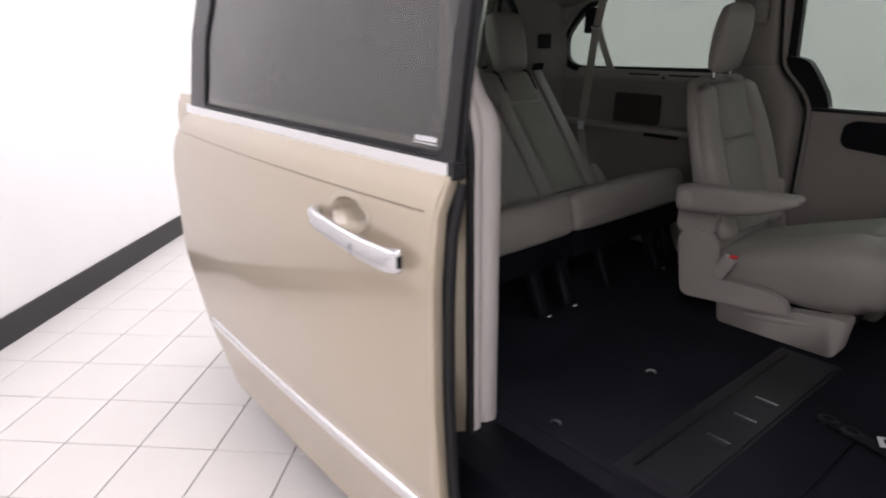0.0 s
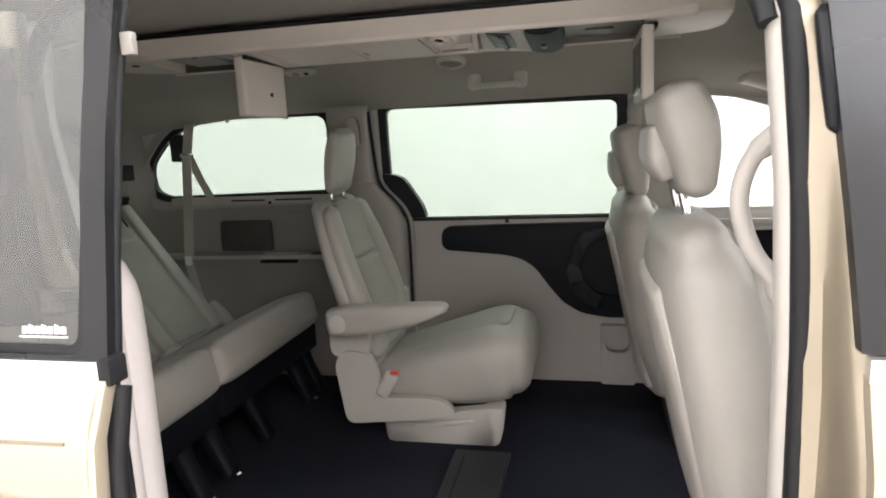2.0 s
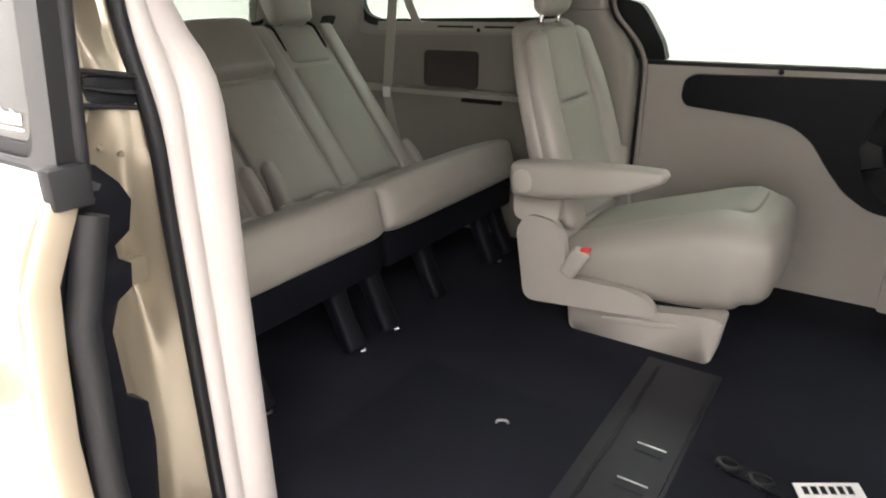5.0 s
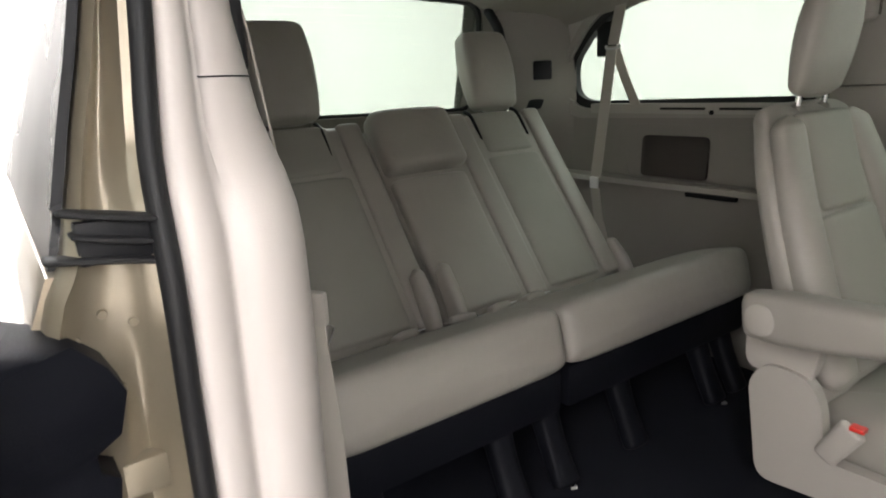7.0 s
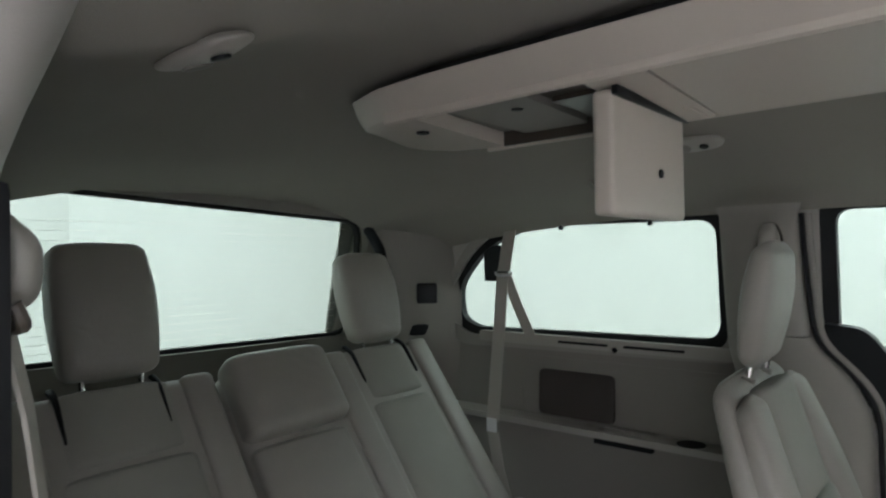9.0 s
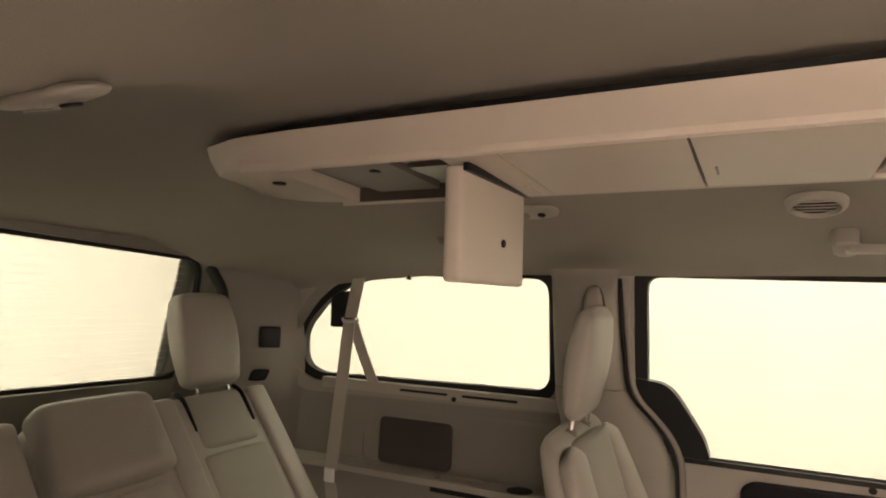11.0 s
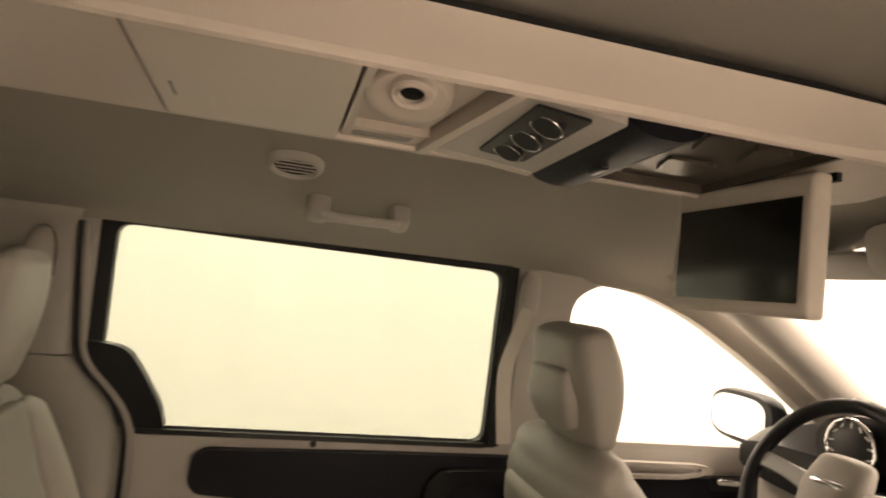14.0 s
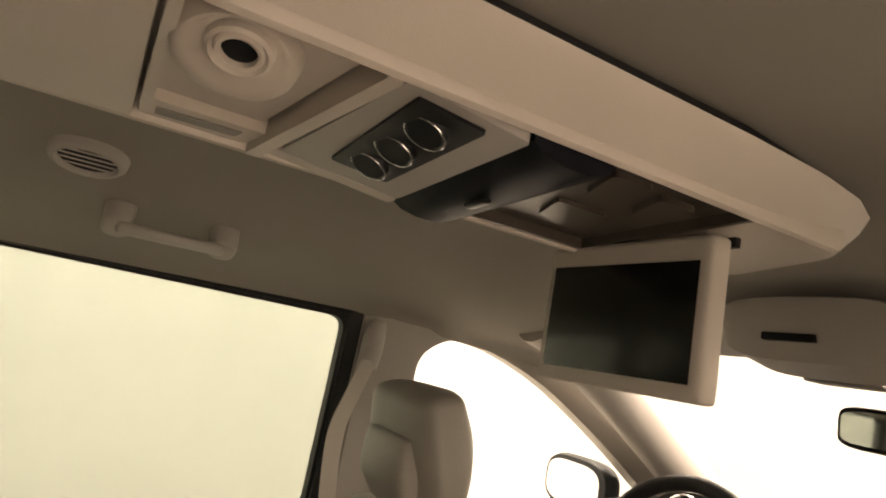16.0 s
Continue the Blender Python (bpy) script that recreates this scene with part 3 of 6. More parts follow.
# rear corner pillars: one smooth face from the tailgate round to the side window
for s in (1, -1):
    line = curve([(-2.07, 0.50, 0), (-2.03, 0.57, 0), (-1.97, 0.66, 0), (-1.935, 0.75, 0), (-1.91, 0.825, 0), (-1.895, 0.862, 0)], 4)
    rings = []
    for z in (0.60, 0.85, 1.0, 1.12, 1.24, 1.36, 1.46, 1.56):
        k = 0.10 * max(0.0, 1.5 - z) + 0.02
        wide = float(np.interp(z, (0.6, 1.1, 1.4, 1.56), (0.0, 0.0, 0.0, 0.02)))
        rings.append([Vector((p.x - k * (1 - i / (len(line) - 1)) * 2.2 + wide, s * min(p.y, inner(z) + 0.02), z)) for i, p in enumerate(line)])
    bm = bmesh.new()
    g = [[bm.verts.new(p) for p in r] for r in rings]
    for a, b in zip(g, g[1:]):
        for i in range(len(line) - 1):
            bm.faces.new((a[i], a[i + 1], b[i + 1], b[i]))
    ext = bmesh.ops.extrude_face_region(bm, geom=list(bm.faces))
    bmesh.ops.translate(bm, verts=[v for v in ext["geom"] if isinstance(v, bmesh.types.BMVert)], vec=(-0.03, s * 0.02, 0))
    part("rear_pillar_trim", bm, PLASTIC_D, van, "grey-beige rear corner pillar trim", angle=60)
    part("gate_strut_cover", pad([((-2.0, s * 0.53, 1.50), 0.02, 0.012), ((-1.985, s * 0.56, 1.44), 0.02, 0.012), ((-1.99, s * 0.58, 1.38), 0.014, 0.01)], (1, 0, 0), 2.8, 16, 0.012), BLACK, van, "black tailgate bumper")
part("pillar_speaker", pad([((-1.94, 0.685, 1.165), 0.028, 0.008), ((-1.935, 0.692, 1.185), 0.028, 0.008)], (0.7, 0.7, 0), 2.6, 16, 0.008), BLACK, van)
part("pillar_vent", moved(block(-0.01, 0.012, -0.034, 0.034, -0.034, 0.034, 0.008), Matrix.Translation((-1.915, 0.705, 1.295)) @ Matrix.Rotation(radians(-48), 4, "Z")), BLACK, van)

# right side: rear quarter, inside and outside
part("quarter_trim", sheet(rounded([(-2.3, 0.38), (-0.93, 0.38), (-0.93, 1.14), (-2.02, 1.14)], 0.01), [], lambda u, v, d: right(u, v, d - 0.02), 0.05), PLASTIC_D, van, "grey-beige lower quarter trim")
part("window_band", sheet([(-2.02, 1.13), (-0.93, 1.13), (-0.93, 1.535), (-2.02, 1.535)], [grown(QUART, 0.02)], lambda u, v, d: right(u, v, d), 0.035, 0.08), PLASTIC, van, "beige pillar and window trim")
win = part("side_window", sheet(grown(QUART, 0.03), [], lambda u, v, d: right(u, v, 0.04 + d), 0.004), TINT, van, "tinted privacy glass pane")


def skin(z):
    """Half width of the van's outer side."""
    return float(np.interp(z, (0.2, 0.35, 0.6, 0.85, 1.0, 1.06, 1.30, 1.56, 1.66), (0.945, 0.985, 1.0, 0.995, 0.985, 0.965, 0.925, 0.865, 0.80)))


def outer(u, v, d):
    return Vector((u, -skin(v) + d, v))


def arch_low(c):
    return lambda u: 0.24 + max(0.0, 0.40 ** 2 - (u - c) ** 2) ** 0.5 * 1.15


def jamb_x(z):
    """The rear edge of the door opening."""
    return float(np.interp(z, (0.3, 0.45, 0.9, 1.14, 1.18, 1.22, 1.25, 1.40, 1.6), (-0.700, -0.700, -0.701, -0.704, -0.712, -0.736, -0.748, -0.79, -0.84)))


def jamb_y(z):
    """The outer edge of the rear jamb."""
    return float(np.interp(z, (0.28, 0.5, 0.9, 1.05, 1.09, 1.12, 1.145, 1.165, 1.19, 1.3, 1.45, 1.6), (-0.96, -0.985, -0.986, -0.984, -0.980, -0.971, -0.957, -0.950, -0.947, -0.915, -0.876, -0.825)))


def rear_skin(end):
    """Places on the rear flank; its front edge follows the jamb, end behind it."""
    return lambda u, v, d: Vector((-2.3 + (u + 2.3) * (jamb_x(v) - end + 2.3), jamb_y(v) - 0.006 + d, v))


part("side_panel", skin_grid([-2.3 + i / 31 for i in range(32)], lambda u: arch_low(-1.72)(-2.3 + (u + 2.3) * 1.58), lambda u: 1.138, rear_skin(0.030), 0.006, 24), GOLD, van, "champagne-gold rear side panel")
part("pillar_cover", skin_grid([-2.22 + 0.92 * i / 14 for i in range(15)], lambda u: 1.142, lambda u: 1.57 - 0.12 * max(0.0, -2.0 - u), rear_skin(0.034), 0.006, 12), GLOSSBLACK, van, "gloss black rear window cover")
part("roof_rail", loft([ring((x, -0.80, 1.692), (0, 0.8, 0.6), (0, -0.6, 0.8), 0.065, 0.022, 3.5, 20) for x in (-2.1, -1.6, -1.1, -0.6, -0.1, 0.4, 0.8)]), GOLD, van, "champagne-gold roof rail over the door opening")
part("rail_cover", loft([ring((x, -0.752, 1.655), (0, 0.8, 0.6), (0, -0.6, 0.8), 0.035, 0.012, 3, 20) for x in (-0.86, -0.6, -0.3, 0.0, 0.3)]), PLASTIC, van, "beige trim over the door opening")
part("header_seal", tube(curve([(-0.808, -0.842, 1.47), (-0.806, -0.825, 1.54), (-0.765, -0.798, 1.605), (-0.6, -0.79, 1.630), (-0.2, -0.79, 1.636), (0.08, -0.79, 1.630), (0.17, -0.80, 1.605), (0.215, -0.82, 1.54), (0.23, -0.84, 1.49)], 4), 0.013), RUBBER, van, "black rubber door seal")
part("door_track", block(-0.85, 0.24, -0.845, -0.83, 1.648, 1.666, 0.003), BLACK, van, "black upper door track")

# rear jamb of the open door: painted metal, seal, inner trim
def seal_y(z):
    return float(np.interp(z, (0.3, 0.8, 1.05, 1.2, 1.3, 1.45, 1.6), (-0.888, -0.887, -0.886, -0.883, -0.868, -0.846, -0.797)))


def bump(a, c, w):
    return math.exp(-((a - c) / w) ** 2)


secs = []
for i in range(81):
    z = 0.28 + 1.32 * i / 80
    o, s, x = jamb_y(z), seal_y(z) - 0.012, jamb_x(z)
    pts = [(x - 0.06, o), (x - 0.03, o), (x - 0.014, o + 0.003), (x - 0.005, o + 0.011)]
    for j in range(15):
        t = 0.14 + 0.84 * j / 14
        dip = 0.012 * math.sin(math.pi * t)
        if z < 1.16:
            pressed = 1 / (1 + math.exp((z - 1.118 + 0.030 * t) / 0.004)) / (1 + math.exp((0.22 - t) / 0.02))     # the pressed field below an oblique edge
            dip += 0.008 * pressed + 0.022 * bump(t, 0.80 - (1.0 - z) * 0.4, 0.16) * bump(z, 0.96, 0.09) + 0.02 * bump(t, 0.55, 0.3) * bump(z, 0.50, 0.12)
        else:
            dip += 0.020 * math.sin(math.pi * t) * min(1.0, (z - 1.16) / 0.08)
        pts.append((x - 0.007 - dip, o + 0.008 + (s - o - 0.010) * t))
    pts += [(x - 0.005, s + 0.012), (x - 0.06, s + 0.012), (x - 0.09, (o + s) / 2), (x - 0.09, o + 0.02)]
    secs.append([Vector((a, b, z)) for a, b in pts])
jamb = part("rear_jamb", loft(secs), SHADEGOLD, van, "champagne painted door jamb", angle=50)
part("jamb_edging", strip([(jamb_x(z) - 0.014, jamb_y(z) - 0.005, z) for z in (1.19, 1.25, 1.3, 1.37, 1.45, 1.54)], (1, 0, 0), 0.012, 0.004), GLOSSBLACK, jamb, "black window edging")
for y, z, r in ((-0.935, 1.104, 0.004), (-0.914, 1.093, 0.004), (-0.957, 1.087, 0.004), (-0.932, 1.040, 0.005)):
    part("jamb_plug", disc((jamb_x(z) - 0.024, y, z), (1, 0, 0), r, 0.006, 14), SHADEGOLD, jamb)
part("striker_plate", block(-0.748, -0.728, -0.942, -0.906, 0.935, 0.968, 0.003), SHADEGOLD, jamb, "painted striker plate")
jx = jamb_x(1.15)
track = part("roller_track", block(jx - 0.07, jx - 0.006, -0.944, -0.888, 1.146, 1.180, 0.003), BLACK, van, "black centre roller track end")
for z, y in ((1.182, -0.950), (1.164, -0.944), (1.148, -0.964)):
    part("track_lip", pad([((jx - 0.014, y, z + 0.006), 0.012, 0.003), ((jx - 0.013, -0.92, z), 0.013, 0.0035), ((jx - 0.013, -0.888, z - 0.006), 0.013, 0.0035)], (1, 0, 0), 3, 14, 0.003), RUBBER, track, "rounded black track lip")
part("jamb_seal", tube(curve([(jamb_x(z) + 0.004, seal_y(z), z) for z in (0.34, 0.6, 0.85, 1.0, 1.12, 1.22, 1.32, 1.42, 1.5)], 5), 0.0095, 12), RUBBER, van, "black rubber door seal")

# moulded trim of the rear door pillar: a narrow lip beside the seal, a groove, then a rounded face that swells out below the window
def trim_profile(z):
    x, s = jamb_x(z), seal_y(z) + 0.010
    swell = float(np.interp(z, (0.39, 0.9, 1.05, 1.15, 1.25, 1.35, 1.42, 1.48, 1.54, 1.6), (-0.008, -0.006, 0.0, 0.0, -0.010, -0.018, -0.014, 0.006, 0.034, 0.06)))
    q = x + float(np.interp(z, (0.39, 1.0, 1.12, 1.18, 1.24, 1.34, 1.6), (0.002, 0.002, 0.0, -0.004, -0.022, -0.028, -0.03)))
    deep, inn = float(np.interp(z, (1.1, 1.28), (0.135, 0.115))), float(np.interp(z, (1.1, 1.28), (-0.730, -0.730)))
    w = inn + swell - s
    rows = ((0.0, -0.03), (0.012, 0.002), (0.06, 0.007), (0.13, 0.007), (0.20, 0.003), (0.255, -0.006), (0.285, -0.013), (0.31, -0.013))
    face = ((0.34, -0.008), (0.40, -0.003), (0.50, -0.002), (0.62, -0.008), (0.74, -0.020), (0.85, -0.042), (0.94, -0.075))
    return [(x + b, s + w * a) for a, b in rows] + [(q + b, s + w * a) for a, b in face] + [(q - deep, inn + swell), (q - deep - 0.03, inn - 0.002 + swell), (q - deep - 0.06, -0.77 + swell), (q - deep - 0.06, s)]


pil = part("pillar_trim", loft([[Vector((a, b, 0.39 + 1.2 * i / 39)) for a, b in trim_profile(0.39 + 1.2 * i / 39)] for i in range(40)]), LITPLASTIC, van, "beige moulded pillar trim beside the door", angle=70)
part("trim_joint", strip([(a + 0.0006, b + 0.0004, 1.283) for a, b in trim_profile(1.283)[7:15]], (0, 0, 1), 0.0008, 0.0008), BLACK, pil)

# front jamb and pillar on the door side
def front_x(z):
    return float(np.interp(z, (0.3, 0.6, 1.0, 1.3, 1.56, 1.62), (0.276, 0.274, 0.270, 0.262, 0.245, 0.236)))


secs = []
for i in range(40):
    z = 0.26 + 1.36 * i / 39
    o, s, x = -skin(z) + 0.008, -inner(z) - 0.02, front_x(z)
    pts = [(x + 0.075, o), (x + 0.045, o + 0.003), (x + 0.034, o + 0.014), (x + 0.030, o * 0.55 + s * 0.45), (x + 0.022, s - 0.012), (x + 0.004, s - 0.006), (x, s + 0.012), (x + 0.06, s + 0.02), (x + 0.11, s + 0.02), (x + 0.11, o + 0.01)]
    secs.append([Vector((a, b, z)) for a, b in pts])
fj = part("front_jamb", loft(secs), PILLARSHADE, van, "champagne painted front door jamb", angle=50)
part("jamb_seal", tube(curve([(front_x(z) + 0.006, -inner(z) - 0.012, z) for z in (0.34, 0.6, 0.9, 1.1, 1.3, 1.5, 1.58)], 5), 0.015, 14), RUBBER, van, "black rubber door seal")
lp = part("latch_plate", pad([((front_x(1.37) + 0.032, -0.895, 1.37), 0.009, 0.010), ((front_x(1.43) + 0.030, -0.886, 1.43), 0.010, 0.011), ((front_x(1.49) + 0.028, -0.874, 1.49), 0.008, 0.009)], (0, 1, 0), 3, 16, 0.010), BLACK, fj, "black latch cover on the jamb")
part("pillar_trim", loft([ring((front_x(z) + 0.042, -inner(z) + 0.006, z), (1, 0, 0), (0, 1, 0), 0.062, 0.026, 3, 24) for z in (0.40, 0.8, 1.1, 1.3, 1.5, 1.58)]), PLASTIC, van, "beige front pillar trim")
part("pillar_handle", tube(curve([(0.285, -0.800, 1.12), (0.265, -0.785, 1.165), (0.238, -0.775, 1.205), (0.222, -0.770, 1.255), (0.222, -0.770, 1.295), (0.236, -0.778, 1.335), (0.262, -0.800, 1.365)], 6), [0.017] * 6 + [0.0125] * 25 + [0.016] * 6, 12), PLASTIC, van, "beige upright grab handle")

# front passenger door, outside
fd = part("front_door_skin", sheet([(0.312, 0.2), (1.3, 0.2), (1.3, 1.10), (0.312, 1.10)], [], lambda u, v, d: outer(u, v, d - 0.006), 0.02, 0.1), GOLD, van, "champagne-gold front door")
part("belt_moulding", strip([outer(x, 1.112, -0.012) for x in (0.308, 0.6, 0.9, 1.3)], (0, 0, 1), 0.013, 0.006), CHROME, fd, "chrome belt moulding")
part("window_frame", sheet([(0.306, 1.126), (0.43, 1.126), (0.40, 1.56), (0.275, 1.56)], [], lambda u, v, d: outer(u, v, d - 0.004), 0.02), GLOSSBLACK, fd, "gloss black pillar cover")


# ---------------------------------------------------------------- seats
def headrest(parent, x, y, z, w, h, d, lean):
    """A headrest on two chrome posts; z: the seat's top."""
    up = Vector((-math.sin(lean), 0, math.cos(lean)))
    c = Vector((x, y, z))
    hr = part("headrest", pad([(c + up * 0.055, w * 0.465, d * 0.38), (c + up * (0.055 + h * 0.3), w * 0.495, d * 0.48), (c + up * (0.055 + h * 0.65), w * 0.5, d * 0.5), (c + up * (0.045 + h), w * 0.47, d * 0.40)], (0, 1, 0), 3.8, 36, 0.03), LEATHER, parent, "stuffed leather headrest")
    for s in (-1, 1):
        part("headrest_post", tube([c + Vector((0, s * w * 0.28, 0)) - up * 0.03, c + Vector((0, s * w * 0.28, 0)) + up * 0.08], 0.0065), CHROME, hr, "chrome headrest post")
        part("post_sleeve", disc(c + Vector((0, s * w * 0.28, -0.004)), up, 0.012, 0.010, 14), PLASTIC_D, hr)
    return hr


def lean_pad(base, up, fwd, y0, y1, s0, s1, d, power=3.2, tip=0.014, bulge=0.0):
    """A pad on a seat back: from y0 to y1, from s0 to s1 along the back, standing d proud of it."""
    yc, hw = (y0 + y1) / 2, (y1 - y0) / 2
    secs = []
    for f in (0.0, 0.25, 0.5, 0.75, 1.0):
        s = s0 + tip + (s1 - s0 - 2 * tip) * f
        secs.append((base + up * s + fwd * (d * 0.1 + bulge * math.sin(math.pi * f)) + Vector((0, yc, 0)), hw, d))
    return pad(secs, (0, 1, 0), power, 24, tip)


def captain_chair():
    seat = thing("captain_chair", "beige leather captain's chair with one armrest", "car seat", at=(-0.5, 0.425, FLOOR))
    up, fwd = Vector((-0.30, 0, 0.954)), Vector((0.954, 0, 0.30))
    base = Vector((-0.20, 0, 0.24))
    L = 0.565
    back = part("backrest", pad([(base + fwd * 0.012 + up * 0.02, 0.21, 0.040), (base + fwd * 0.020 + up * 0.2, 0.232, 0.042), (base + fwd * 0.024 + up * 0.42, 0.225, 0.034), (base + fwd * 0.020 + up * (L - 0.02), 0.185, 0.026)], (0, 1, 0), 3.4, 32, 0.035), LEATHER, seat, "beige leather backrest")
    for s in (-1, 1):
        part("bolster", pad([(base + fwd * 0.052 + up * f + Vector((0, s * o, 0)), 0.048, dd) for f, o, dd in ((0.05, 0.165, 0.03), (0.2, 0.18, 0.036), (0.38, 0.175, 0.032), (0.52, 0.145, 0.022))], (0, 1, 0), 2.6, 20, 0.03), LEATHER, back, "leather side bolster")
    part("back_insert", lean_pad(base + fwd * 0.048, up, fwd, -0.122, 0.122, 0.03, 0.345, 0.028, bulge=0.004), INSERT, back, "perforated leather centre panel")
    part("upper_insert", lean_pad(base + fwd * 0.044, up, fwd, -0.105, 0.105, 0.352, 0.555, 0.028), INSERT, back, "perforated leather upper panel")
    headrest(back, -0.338, 0, 0.792, 0.198, 0.172, 0.060, -0.15)
    cush = part("seat_cushion", pad([((-0.19, 0, 0.165), 0.21, 0.075), ((-0.05, 0, 0.197), 0.228, 0.090), ((0.13, 0, 0.228), 0.232, 0.120), ((0.245, 0, 0.254), 0.228, 0.128), ((0.290, 0, 0.257), 0.215, 0.112)], (0, 1, 0), 3.6, 32, 0.055), LEATHER, seat, "beige leather seat cushion")
    part("cushion_insert", pad([((-0.15, 0, 0.244), 0.125, 0.02), ((0.0, 0, 0.296), 0.13, 0.02), ((0.13, 0, 0.336), 0.13, 0.022), ((0.245, 0, 0.371), 0.12, 0.02)], (0, 1, 0), 3.4, 24, 0.03), INSERT, cush, "perforated leather cushion centre")
    # side shield, recliner cover and base cover on both sides
    for s in (-1, 1):
        shield = rounded([(-0.255, 0.072), (0.0, 0.098), (0.115, 0.116), (0.09, 0.155), (0.03, 0.172), (-0.12, 0.168), (-0.135, 0.20), (-0.145, 0.27), (-0.17, 0.315), (-0.25, 0.325), (-0.285, 0.28)], 0.035)
        sh = part("side_shield", bevel(plate(shield, lambda u, v, d: Vector((u, s * (0.232 + d), v)), 0.03), 0.008, 3), PLASTIC, seat, "beige plastic side shield")
        part("recliner_cover", bevel(plate(rounded([(-0.30, 0.30), (-0.17, 0.30), (-0.16, 0.42), (-0.30, 0.43)], 0.03), lambda u, v, d: Vector((u, s * (0.222 + d), v)), 0.028), 0.008, 3), PLASTIC, sh)
    part("seat_base", bevel(block(-0.12, 0.20, -0.18, 0.18, 0.0, 0.14), 0.01), NAVY, seat, "dark metal seat base")
    box_poly = rounded([(-0.138, 0.070), (0.225, 0.127), (0.262, 0.126), (0.246, -0.002), (-0.128, -0.004)], [0.012, 0.03, 0.02, 0.025, 0.02])
    bc = part("base_cover", bevel(plate([(u, v + 0.005) for u, v in box_poly], lambda u, v, d: Vector((u, -0.225 + d, v)), 0.075), 0.008, 3), PLASTIC, seat, "beige plastic base cover")
    part("cover_rib", pad([((-0.03, -0.226, 0.058), 0.003, 0.006), ((0.06, -0.226, 0.070), 0.003, 0.008), ((0.15, -0.226, 0.084), 0.003, 0.006)], (0, 1, 0), 2.4, 12, 0.01), PLASTIC, bc)
    part("base_cover", bevel(plate([(u, v + 0.005) for u, v in box_poly], lambda u, v, d: Vector((u, 0.15 + d, v)), 0.075), 0.008, 3), PLASTIC, seat, "beige plastic base cover")
    # buckle stalk
    st = part("belt_buckle", pad([((-0.128, -0.262, 0.182), 0.012, 0.022), ((-0.092, -0.262, 0.246), 0.012, 0.024)], (0, 1, 0), 3, 16, 0.008), PLASTIC, seat, "beige seat belt buckle")
    part("release_button", block(-0.094, -0.070, -0.272, -0.252, 0.252, 0.260, 0.002), RED, st, "red release button")
    # armrest on the aisle side
    arm = part("armrest", pad([((-0.265, -0.285, 0.428), 0.035, 0.044), ((-0.19, -0.29, 0.436), 0.037, 0.048), ((-0.05, -0.295, 0.454), 0.037, 0.040), ((0.03, -0.295, 0.467), 0.036, 0.030), ((0.092, -0.295, 0.481), 0.031, 0.016)], (0, 1, 0), 3.8, 28, 0.018), LEATHER, seat, "folding leather armrest")
    part("pivot_cap", disc((-0.24, -0.318, 0.43), (0, -1, 0), 0.03, 0.008, 24), PLASTIC, arm)
    return seat


